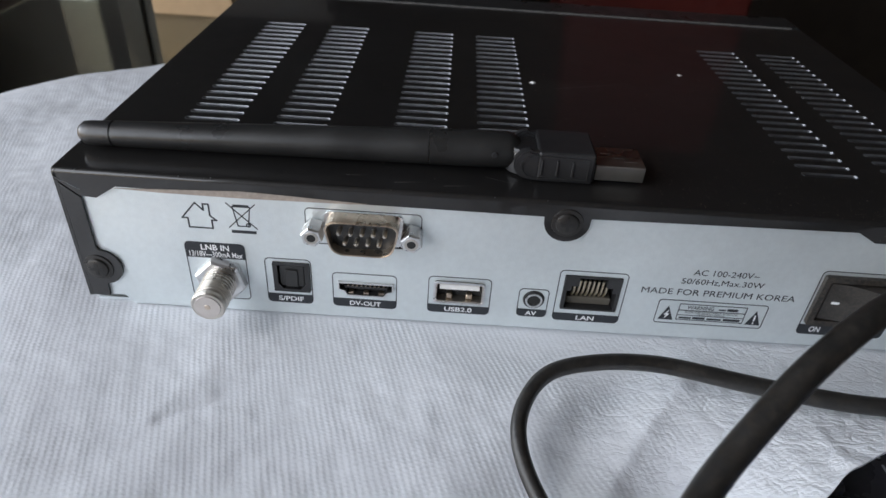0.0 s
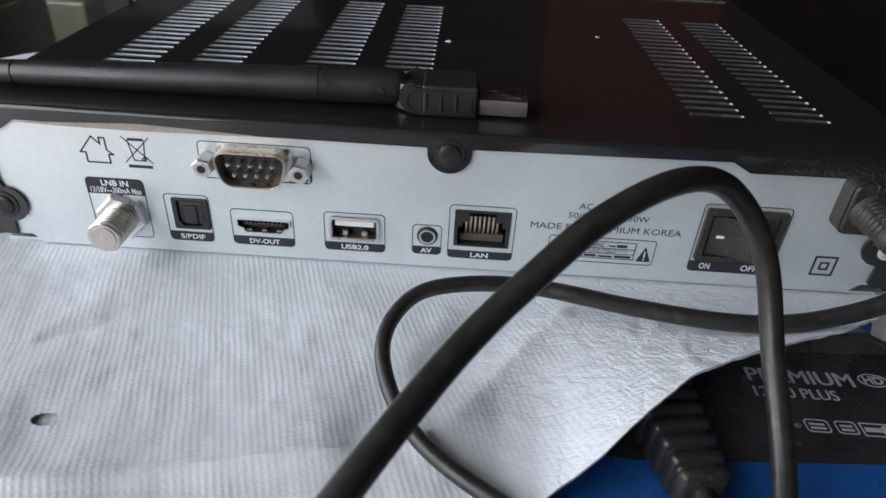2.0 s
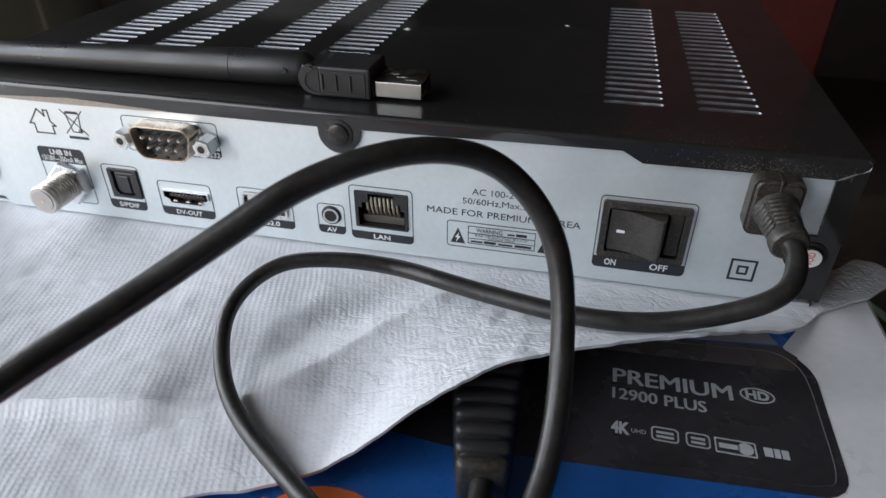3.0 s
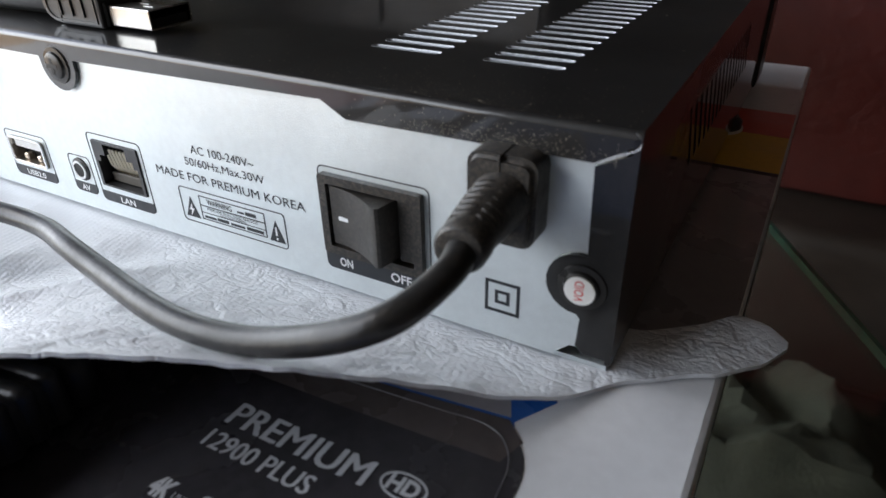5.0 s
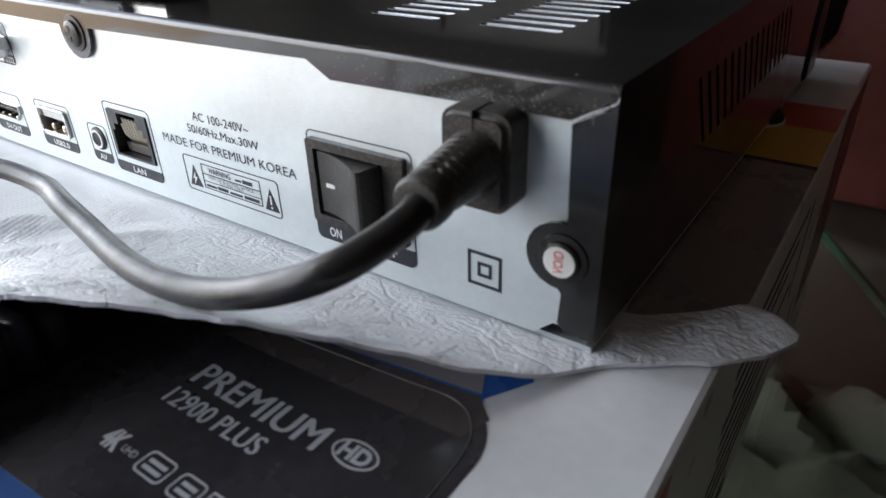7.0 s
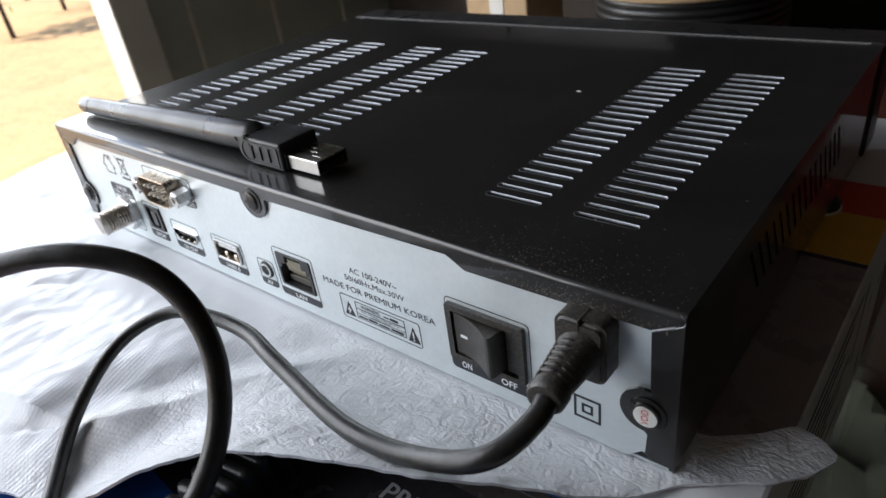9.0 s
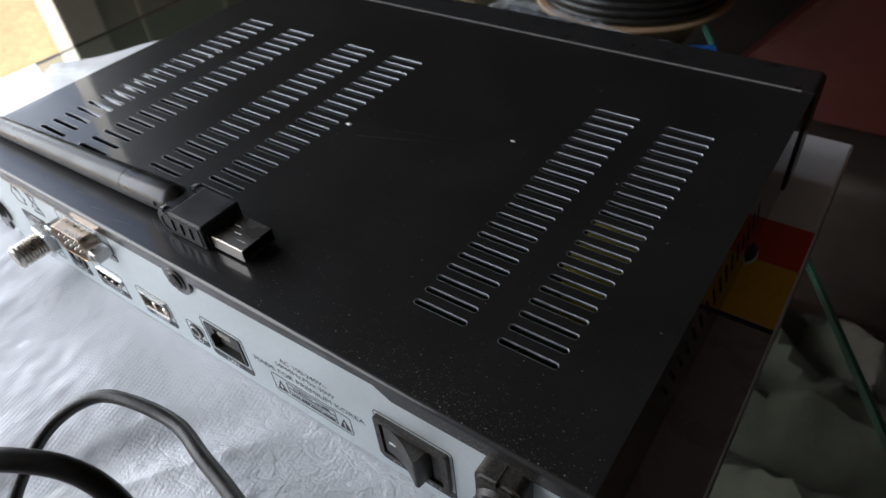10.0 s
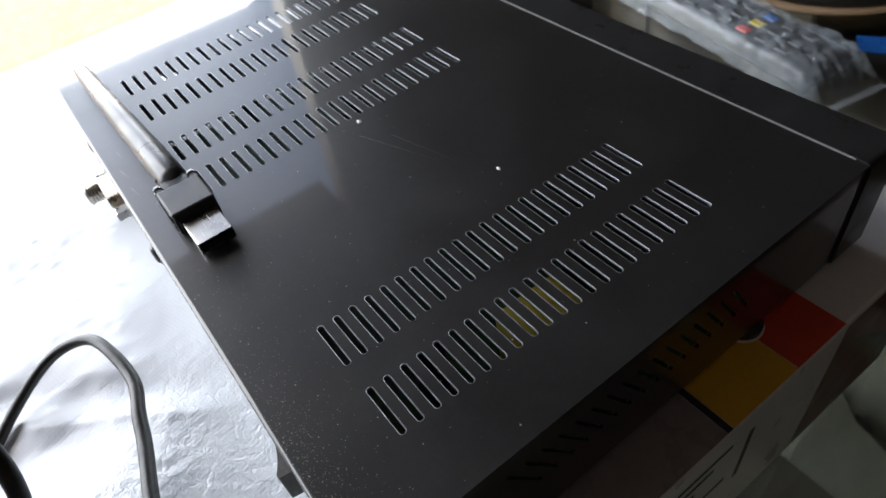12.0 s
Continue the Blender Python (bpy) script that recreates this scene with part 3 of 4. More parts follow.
# ---- foam sheet ----
EDGE = [(-92, -118, 0), (60, -106, 0), (110, -95, 0), (127, -88.6, 0), (152, -79, 1.0), (160, -74.5, 2.5), (165, -72, 5), (170, -69.5, 9), (176, -65, 12.5), (183, -59, 15), (191, -53, 16), (200, -48, 16), (208, -44.5, 16), (215, -41.5, 16), (228, -36.5, 16), (238.5, -26, 10), (249, -16.5, 4), (256, -8.5, 1), (261, -0.8, 0), (268, 4.5, 0), (274.8, 8.2, 0), (281, 15, 0), (284, 20.6, 0)]
FRONT = [(x, y) for x, y, _ in EDGE]
RISE = [(x, z) for x, _, z in EDGE]
BACK = [(-127, 98), (-108, 116), (-90.5, 138), (-63, 159), (-35, 178), (5, 205), (20, 165), (253, 165), (256, 60), (258.5, 14), (262, 14.5), (270, 19.5), (275.5, 25), (279, 24.5), (284, 22.5)]


def along(rows, x):
    if x <= rows[0][0]:
        return rows[0][1]
    for (a, b), (c, d) in zip(rows, rows[1:]):
        if x <= c:
            return b + (d - b) * (x - a) / (c - a)
    return rows[-1][1]


RIDGE = [(35, -83), (73, -77.5), (87, -74.5), (101, -71.3), (113, -69), (126, -66), (141, -59.5), (152, -55)]
FOLD = [(137, -62), (141, -59), (145, -54), (152, -43.5), (161, -31.5), (175, -12)]


CREASE = [(47.4, -38.5), (69, -27), (85, -15), (97, -2.5)]


def from_line(rows, x, y):
    """The distance from a line of points, minus on its left."""
    best = 1e9
    p = Vector((x, y))
    for a, b in zip(rows, rows[1:]):
        a, b = Vector(a), Vector(b)
        t = min(1, max(0, (p - a).dot(b - a) / (b - a).length_squared))
        d = p - (a + (b - a) * t)
        if d.length < abs(best):
            best = d.length * (1 if (b - a).cross(d) < 0 else -1)
    return best


def foam_height(x, y):
    q = Vector((x, y, 0.0))
    big = 2.2 * noise.noise(q / 48) + 0.7 * noise.noise(Vector((x / 30 + y / 60, y / 16 - x / 40, 3.0)))
    fine = 0.22 * noise.noise(q / 5.5) + 0.12 * noise.noise(q / 2.6)
    r = y - along(RIDGE, x)
    ridge = 0.0
    if 30 < x < 152:
        fade = min(1, (x - 30) / 40, (152 - x) / 14)
        ridge = fade * (3.4 * math.exp(r / 2.2) - 0.06 * max(r, -14.0) * math.exp(r / 12.0) if r < 0 else 3.4 * math.exp(-r / 18.0))
    d = from_line(FOLD, x, y)
    ridge += 2.0 * math.exp(-abs(d) / 6.0) - 1.3 * math.exp(-((d + 11) / 6.5) ** 2)
    ridge -= 0.7 * math.exp(-(from_line(CREASE, x, y) / 1.3) ** 2)
    # pressed down where the cord lies across it
    cord_press = 1 - 0.8 * math.exp(-((x - 133) ** 2 + (y + 60) ** 2) / 90)
    # crumpled where it was folded
    crumple = 0.75 * min(1.0, max(0.0, (x - 148) / 40)) * min(1.0, max(0.0, (-3 - y) / 10))
    w1 = noise.noise(Vector((x / 9 + y / 22, y / 4.5 - x / 11, 5.0)))
    w2 = noise.noise(Vector((x / 4.2 - y / 9, y / 6.5 + x / 14, 9.0)))
    fine += crumple * (0.85 * (0.35 - abs(w1)) + 0.6 * (0.3 - abs(w2)))
    # pressed flat under and beside the receiver
    dx, dy = max(15 - x, 0, x - 260), max(-y, 0, y - 182)
    free = min(1.0, math.hypot(dx, dy) / 22)
    edge = min(1.0, max(0.0, y - along(FRONT, x)) / 10) * (1 - 0.9 * math.exp(-((x - 61.5) ** 2 + (y + 62.6) ** 2) / 120))
    # the sheet stands up off the carton towards its front edge
    rise = along(RISE, x) * min(1.0, max(0.0, y / min(along(FRONT, x), -1.0))) ** 1.5
    z = (big + ridge) * cord_press * free * edge * (1 - 0.75 * min(rise / 8, 1)) + fine * (0.15 + 0.85 * free) + 0.9 * free + rise
    if x < 8:
        z -= 4.0 * ((8 - x) / 110) ** 2
    if x > 274:
        z -= (x - 274) * 0.12
    return (max(z, 0.0) if x > 8 else z) if free > 0 else -0.02


bm = bmesh.new()
NX, NY = 320, 230
grid = []
for i in range(NX + 1):
    s = i / NX
    col = []
    for j in range(NY + 1):
        t = j / NY
        xl = -92 - 0.36 * (along(FRONT, -92) + t * 216 + 0) * (1 - s)
        x = xl + (284 - xl) * s
        x += 0.5 * noise.noise(Vector((t * 40, 3, 1))) * (1 - s)
        f, b = along(FRONT, x), along(BACK, x)
        y = f + (b - f) * (1 - (1 - t) ** 1.15)
        y += 0.7 * noise.noise(Vector((x / 6, 1, 7))) * max(0, 1 - t * 6)
        col.append((x, y, foam_height(x, y)))
    grid.append(col)
top = [[bm.verts.new(c) for c in col] for col in grid]
low = [[bm.verts.new((x, y, z - 0.8)) for x, y, z in col] for col in grid]
HX, HY, HA, HB = 61.5, -62.6, 3.1, 1.75


def torn(i, j):
    x, y, _ = grid[i][j]
    return math.hypot((x - HX) / HA, (y - HY) / HB) < 1


for i in range(NX):
    for j in range(NY):
        corners = [(i, j), (i + 1, j), (i + 1, j + 1), (i, j + 1)]
        if any(torn(*c) for c in corners):
            # a small hole torn in the sheet
            for a, b in corners:
                x, y, z = grid[a][b]
                n = max(math.hypot((x - HX) / HA, (y - HY) / HB), 1e-3)
                if n >= 1:
                    for v in (top[a][b], low[a][b]):
                        v.co.x, v.co.y = HX + (x - HX) / n, HY + (y - HY) / n
            continue
        bm.faces.new((top[i][j], top[i + 1][j], top[i + 1][j + 1], top[i][j + 1]))
        bm.faces.new((low[i][j], low[i][j + 1], low[i + 1][j + 1], low[i + 1][j]))
for i in range(NX):
    bm.faces.new((top[i][0], low[i][0], low[i + 1][0], top[i + 1][0]))
    bm.faces.new((top[i][NY], top[i + 1][NY], low[i + 1][NY], low[i][NY]))
for j in range(NY):
    bm.faces.new((top[0][j], top[0][j + 1], low[0][j + 1], low[0][j]))
    bm.faces.new((top[NX][j], low[NX][j], low[NX][j + 1], top[NX][j + 1]))
# an extra foam disc below the hole, added to lighten the shaded carton there
under = foam_height(HX, HY) - 1.0
plate([(HX + 6 * math.cos(0.3 * k), HY + 4.5 * math.sin(0.3 * k)) for k in range(21)], [], "z", under - 0.5, under, bm)
tagged(part("foam_sheet", bm, FOAM, smooth=True), "crinkled white packing foam sheet spread over the carton", "foam sheet")

# ---- satellite receiver ----
X0, X1, TOP, LIP, FRONT_Y = 15.0, 260.0, 41.3, 163.0, 181.0
rec = thing("satellite_receiver", (137, 90, 0), "black steel satellite receiver with a grey rear panel of sockets", "receiver")

# rear panel with its cut-outs
HDMI = [(81.9, 12.7), (96.6, 12.7), (96.6, 10.4), (95.2, 9.9), (94.2, 8.3), (84.3, 8.3), (83.3, 9.9), (81.9, 10.4)]
holes = [
    rrect(65.0, 8.2, 74.7, 17.6, 0.3, 2),
    HDMI,
    rrect(107.2, 8.0, 120.5, 14.9, 0.9, 3),
    disc(133.6, 10.7, 2.9, 20),
    rrect(140.7, 8.3, 155.7, 19.5, 0.3, 2),
    rrect(79.9, 24.8, 97.9, 33.9, 2.0, 4),
    rrect(206.0, 9.5, 226.3, 24.6, 0.5, 2),
]
outline = [(17.5, 3), (24, 3), (26.5, 0.4), (250, 1.2), (253, 4), (258, 4), (258, 40.2), (17.5, 40.2)]
panel = part("rear_panel", plate(outline, holes, "y", 0.0, 1.0), GALV, rec, "galvanised grey steel rear panel")

# top sheet with six rows of ventilation slots
COLUMNS = (35.3, 59.8, 92.8, 116.4, 202.7, 226.2)
SLOTS, Y_NEAR, Y_FAR, SLOT_L, SLOT_W = 22, 22.4, 122.3, 14.9, 1.75


def slot(x, y, grow=0.0):
    return rrect(x - grow, y - SLOT_W / 2 - grow, x + SLOT_L + grow, y + SLOT_W / 2 + grow, SLOT_W / 2 + grow - 0.01, 4)


slots = [(x, Y_NEAR + (Y_FAR - Y_NEAR) * k / (SLOTS - 1)) for x in COLUMNS for k in range(SLOTS)]
part("top_sheet", plate([(X0, 0.2), (X1, 0.2), (X1, LIP), (X0, LIP)], [slot(x, y, 0.12) for x, y in slots], "z", TOP - 0.9, TOP), BLACK_PAINT, rec, "glossy black lacquered top sheet with slots")
for x in COLUMNS:
    bm = bmesh.new()
    for sx, sy in slots:
        if sx == x:
            made = bmesh.new()
            rings = [[made.verts.new((u, v, z)) for u, v in slot(sx, sy, g)] for g, z in ((0.12, TOP - 0.6), (0.15, TOP + 0.03), (0.02, TOP + 0.05), (-0.10, TOP - 0.12), (-0.10, TOP - 0.6))]
            n = len(rings[0])
            for a, b in zip(rings, rings[1:] + rings[:1]):
                for k in range(n):
                    made.faces.new((a[k], a[(k + 1) % n], b[(k + 1) % n], b[k]))
            join(bm, made)
    part("slot_edges", bm, SLOT_STEEL, rec, "bright bare steel edges of the vent slots", smooth=True)

# side walls with small vents, and the folded rear edge
vents = []
for k in range(16):
    y = 43.5 + 4.95 * k
    vents.append([(y - 0.6, 20.6), (y - 0.2, 20.0), (y + 0.3, 20.0), (y + 0.6, 20.7), (y - 7.9, 33.2), (y - 8.3, 33.8), (y - 8.8, 33.7), (y - 9.1, 33.1)])
part("side_wall", plate([(-0.9, 3), (LIP, 3), (LIP, TOP - 0.9), (-0.9, TOP - 0.9)], vents, "x", X1 - 0.9, X1), BLACK_PAINT, rec, "glossy black side with small vents")
part("side_wall", plate([(-0.9, 3), (LIP, 3), (LIP, TOP - 0.9), (-0.9, TOP - 0.9)], vents, "x", X0, X0 + 0.9), BLACK_PAINT, rec, "glossy black side with small vents")
rims = bmesh.new()
for v in vents:
    cu, cv = sum(u for u, _ in v) / 8, sum(w for _, w in v) / 8
    join(rims, ring([(cu + (u - cu) * 1.04 + (0.12 if u > cu - 0.62 * (w - cv) else -0.12), cv + (w - cv) * 1.02) for u, w in v], v, "x", X1 - 0.5, X1 + 0.06))
part("vent_edges", rims, SCREW, rec, "bare steel edges of the side vents")
for fx, fy in ((255.5, 127.0), (20.0, 127.0), (248.0, 14.0), (27.0, 14.0)):
    foot = part("foot", lathe([(0, 6.4), (2.6, 6.4), (3.4, 5.6), (4.2, 5.0)], 28, (fx, fy, -0.95), (0, 0, 1)), BLACK_PLASTIC, rec, "round black foot", smooth=True)
    part("foot_ring", lathe([(0, 6.3), (0, 6.9), (0.7, 6.9), (0.7, 6.3)], 28, (fx, fy, -0.9), (0, 0, 1)), WHITE_PLASTIC, foot, "pale ring")


def arc(cu, cv, r, a0, a1, n=8):
    return [(cu + r * math.cos(radians(a0 + (a1 - a0) * k / n)), cv + r * math.sin(radians(a0 + (a1 - a0) * k / n))) for k in range(n + 1)]


lip = [(X0 + 0.3, 40.2), (X0 + 0.3, 38.5), (20.3, 34.2), (24.2, 33.9), (29.5, 37.4), (60, 37.0), (132.6, 37.0)]
lip += arc(138.3, 35.8, 5.6, 175, 365, 12) + [(144.0, 37.1), (208.0, 38.3), (212.9, 35.6), (254.0, 36.1), (X1 - 0.3, 39.4), (X1 - 0.3, 40.2)]
part("rear_fold", plate(lip, [], "y", -0.9, -0.05), BLACK_PAINT, rec, "folded black rear edge of the cover")
roll = bmesh.new()
ROLL = 1.1
curl = [(0.2 - ROLL * math.sin(radians(q)), TOP - ROLL + ROLL * math.cos(radians(q))) for q in range(0, 91, 10)]
curl += [(y + (0.2 - y) * 0.45, z + (TOP - ROLL - z) * 0.45) for y, z in reversed(curl)]
rows = [[roll.verts.new((x, y, z + (0.06 * noise.noise(Vector((x / 9, 0, 4)))))) for y, z in curl] for x in [X0 + (X1 - X0) * k / 60 for k in range(61)]]
for p, q in zip(rows, rows[1:]):
    for k in range(len(curl)):
        roll.faces.new((p[k], p[(k + 1) % len(curl)], q[(k + 1) % len(curl)], q[k]))
roll.faces.new(rows[0])
roll.faces.new(rows[-1])
part("rear_roll", roll, BLACK_PAINT, rec, "rounded glossy rear edge of the cover", smooth=True)
left = [(X0 + 0.3, 38.0), (X0 + 0.3, 3.2), (20.4, 3.2), (20.6, 7.4)] + arc(20.4, 12.6, 5.3, -85, 85, 10) + [(20.2, 19.0), (20.2, 33.6)]
part("side_flange", plate(left, [], "y", -0.85, -0.05), BLACK_PAINT, rec, "black flange with a screw tab")
right = [(X1 - 0.3, 38.4), (254.2, 35.6), (254.6, 21.8)] + arc(253.8, 16.2, 5.3, 80, 270, 12) + [(254.4, 10.2), (254.1, 5.0), (255.5, 3.6), (X1 - 0.3, 3.6)]
part("side_flange", plate(right, [], "y", -0.85, -0.05), BLACK_PAINT, rec, "black flange with a screw tab")
for x, dx in ((X1 - 0.3, -1), (X0 + 0.3, 1)):
    pts = [Vector((x + 5.4 * dx, -0.95, 36.0)), Vector((x + 2.5 * dx, -0.95, 37.7)), Vector((x, -0.95, 39.0)), Vector((x - 0.2 * dx, -0.8, 40.3)), Vector((x + 0.6 * dx, -0.9, 41.2))]
    part("worn_seam", tube(smooth_curve(pts, 4), lambda q: 0.05 + 0.06 * abs(math.sin(q * 9)), 6), SLOT_STEEL, rec, "bright worn seam at the cover's corner", smooth=True)
# paint lifted along the fold
part("chipped_strip", plate([(29, 37.0), (45, 37.7), (60, 38.4), (66, 38.2), (90, 37.2), (86, 36.9), (60, 36.5), (40, 36.6)], [], "y", -1.05, -0.92), mat("chipped_paint", (0.36, 0.31, 0.27), 0.5, 0.3, 0.3, 120), rec, "strip of chipped, lifting paint")
part("bottom_plate", cuboid(X0 + 1, X1 - 1, 1.2, LIP, 0.1, 1.0), GALV, rec)

# front bezel
bez = plate(rrect(X0 - 0.8, 1.5, X1 + 0.8, TOP + 0.6, 2.2, 4), [], "y", LIP + 0.3, FRONT_Y)
bmesh.ops.bevel(bez, geom=[e for e in bez.edges if all(v.co.y > FRONT_Y - 0.1 for v in e.verts) and len(e.link_faces) == 2 and e.calc_face_angle(0) > 1], offset=2.5, segments=3, affect="EDGES")
part("front_bezel", bez, SOFT_BLACK, rec, "satin black plastic front bezel", smooth=True)
part("bezel_seam", tube([Vector((X0 + 0.5 + 4.08 * k, LIP + 0.15, TOP + 0.15)) for k in range(60)], 0.35, 6), mat("dusty_seam", (0.12, 0.115, 0.11), 0.6, 0, 0.5, 400), rec, "dusty seam in front of the top sheet", smooth=True)
# inside: board, transformer, capacitors
part("circuit_board", cuboid(40, 200, 8, 150, 6, 7.6), GREEN_PCB, rec)
part("power_board", cuboid(204, 254, 8, 150, 6, 7.6), GREEN_PCB, rec)
part("transformer", cuboid(222, 244, 62, 84, 8, 30, 1), YELLOW_TAPE, rec, "yellow-taped transformer seen through the slots")
for x, y in ((215, 100), (236, 110), (214, 44), (60, 60), (100, 90)):
    part("capacitor", lathe([(0, 5), (20, 5), (20.5, 4.4)], 16, (x, y, 7.6), (0, 0, 1)), DARK_HOLE, rec, smooth=True)


# screws
def screw(x, z, y, r=2.9, label="black cross-head screw with a flange"):
    head = part("screw", lathe([(0, r + 1.0), (0.3, r + 0.9), (0.4, r), (0.9, r - 0.2), (1.2, r - 0.9)], 24, (x, y, z), (0, -1, 0)), SCREW, rec, label, smooth=True)
    bm = cuboid(x - 1.7, x + 1.7, y - 1.26, y - 1.15, z - 0.4, z + 0.4)
    cuboid(x - 0.4, x + 0.4, y - 1.265, y - 1.15, z - 1.7, z + 1.7, bm=bm)
    part("cross_slot", bm, DARK_HOLE, head)
    return head


screw(19.6, 12.6, -0.85)
screw(138.3, 35.6, -0.9)
void = screw(254.3, 16.1, -0.85, label="screw covered by a round seal sticker")
seal = part("seal_sticker", plate(disc(254.3, 16.1, 2.4, 24), [], "y", -2.2, -1.95), STICKER, void, "round white warranty seal")
part("seal_lettering", lettering("VOID", 253.5, 14.3, 255.0, 17.9, "y", -2.23, 0.01, turn=True), RED_INK, rec, "red upright letters on the seal")

# ---- printing on the rear panel ----
YP = -0.08


def outline_label(x0, z0, x1, z1, band, words, wx0, wx1, wh, bandtop=False):
    """A thin rounded frame with a dark caption band, and pale words on the band."""
    r = 1.3
    part("label_frame", ring(rrect(x0, z0, x1, z1, r), rrect(x0 + 0.22, z0 + 0.22, x1 - 0.22, z1 - 0.22, r - 0.2), "y", YP, 0.05), INK, rec)
    if bandtop:
        loop = [(x0, z1 - band)] + [(x1, z1 - band)] + arc(x1 - r, z1 - r, r, 0, 90, 4) + arc(x0 + r, z1 - r, r, 90, 180, 4)
    else:
        loop = arc(x0 + r, z0 + r, r, 180, 270, 4) + arc(x1 - r, z0 + r, r, 270, 360, 4) + [(x1, z0 + band), (x0, z0 + band)]
    part("caption_band", plate(loop, [], "y", YP - 0.05, 0.05), INK, rec)
    zc = (z1 - band / 2) if bandtop else z0 + band / 2
    if words:
        part("caption", lettering(words, wx0, zc - wh / 2, wx1, zc + wh / 2, "y", YP - 0.09, 0.02), WHITE_INK, rec, "white caption letters")


outline_label(63.0, 4.2, 75.1, 18.7, 2.9, "S/PDIF", 65.9, 72.6, 1.55)
outline_label(80.4, 4.2, 97.4, 15.4, 2.7, "DV-OUT", 84.9, 93.2, 1.5)
outline_label(105.6, 4.3, 122.2, 16.3, 2.6, "USB2.0", 110.2, 117.6, 1.5)
outline_label(129.5, 4.8, 137.5, 14.2, 2.5, "AV", 131.9, 134.9, 1.5)
outline_label(139.2, 4.3, 157.0, 21.0, 2.5, "LAN", 145.6, 150.4, 1.5)
outline_label(204.8, 5.1, 227.7, 26.1, 3.3, "", 0, 0, 0)
part("caption", lettering("ON", 207.9, 6.0, 210.8, 7.9, "y", YP - 0.09, 0.02), WHITE_INK, rec, "white caption letters")
part("caption", lettering("OFF", 219.2, 6.0, 223.6, 7.9, "y", YP - 0.09, 0.02), WHITE_INK, rec, "white caption letters")
outline_label(43.0, 4.2, 58.4, 22.2, 4.8, "", 0, 0, 0, True)
part("caption", lettering("LNB IN", 47.2, 19.9, 54.4, 21.6, "y", YP - 0.09, 0.02), WHITE_INK, rec, "white caption letters")
part("caption", lettering("13/18V---300mA Max", 44.0, 17.8, 57.6, 19.5, "y", YP - 0.09, 0.01), WHITE_INK, rec, "white caption letters")
part("label_frame", ring(rrect(74.4, 24.1, 103.3, 34.6, 1.3), rrect(74.62, 24.32, 103.08, 34.38, 1.1), "y", YP, 0.05), INK, rec)
part("caption_band", plate([(97.2, 24.1), (102.2, 24.1), (103.3, 25.2), (103.3, 26.6), (97.2, 26.6)], [], "y", YP - 0.05, 0.05), INK, rec)
part("caption", lettering("RS232", 97.4, 24.5, 102.9, 26.1, "y", YP - 0.09, 0.02), WHITE_INK, rec, "white caption letters")
part("rating_text", lettering("AC 100-240V~", 172.8, 22.0, 189.5, 23.8, "y", YP, 0.0), INK, rec, "black printed rating")
part("rating_text", lettering("50/60Hz,Max.30W", 170.4, 18.9, 191.6, 20.9, "y", YP, 0.0), INK, rec, "black printed rating")
part("origin_text", lettering("MADE FOR PREMIUM KOREA", 160.9, 15.5, 200.9, 17.4, "y", YP, 0.0), INK, rec, "black printed capitals")
part("warning_frame", ring(rrect(166.3, 5.7, 195.2, 13.7, 0.9), rrect(166.5, 5.9, 195.0, 13.5, 0.75), "y", YP, 0.05), INK, rec)
part("warning_box", ring(rrect(172.0, 7.1, 189.9, 12.6, 0.05, 1), rrect(172.2, 7.3, 189.7, 12.4, 0.04, 1), "y", YP, 0.05), INK, rec)
part("warning_rule", bars([(172, 10.3, 189.8, 10.5), (172, 8.7, 189.8, 8.85)], "y", YP, 0.05), INK, rec)
part("warning_text", lettering("WARNING", 174.2, 10.8, 181.2, 12.1, "y", YP, 0.01), INK, rec)
part("warning_text", lettering("RISK OF ELECTRIC SHOCK", 174.0, 9.55, 188.0, 10.2, "y", YP, 0.0), INK, rec)
part("warning_text", lettering("DO NOT OPEN", 177.5, 8.9, 184.5, 9.5, "y", YP, 0.0), INK, rec)
part("warning_text", bars([(182.6, 11.0, 184.4, 11.4), (184.8, 10.9, 187.6, 11.7), (172.8, 7.6, 176, 8.1), (176.4, 7.6, 179.6, 8.3), (180.2, 7.6, 184, 8.1), (184.6, 7.6, 189, 8.3)], "y", YP, 0.05), INK, rec)
for x in (169.3, 192.6):
    part("warning_triangle", plate([(x - 2.0, 6.9), (x + 2.0, 6.9), (x, 11.6)], [], "y", YP, 0.05), INK, rec)
    if x < 180:
        mark = [(x + 0.35, 10.3), (x - 0.75, 8.6), (x - 0.1, 8.6), (x - 0.5, 7.2), (x + 0.75, 9.0), (x + 0.1, 9.0)]
        part("triangle_mark", plate(mark, [], "y", YP - 0.06, 0.0), WHITE_INK, rec, "white lightning flash")
    else:
        part("triangle_mark", bars([(x - 0.2, 8.3, x + 0.2, 10.2), (x - 0.2, 7.4, x + 0.2, 7.85)], "y", YP - 0.06, 0.0), WHITE_INK, rec, "white exclamation mark")
for a, b in ((237.9, 244.1), (239.7, 242.3)):
    zc, h = 9.3, (b - a) / 2
    part("double_square", ring([(a, zc - h), (b, zc - h), (b, zc + h), (a, zc + h)], [(a + 0.55, zc - h + 0.55), (b - 0.55, zc - h + 0.55), (b - 0.55, zc + h - 0.55), (a + 0.55, zc + h - 0.55)], "y", YP, 0.05), INK, rec)


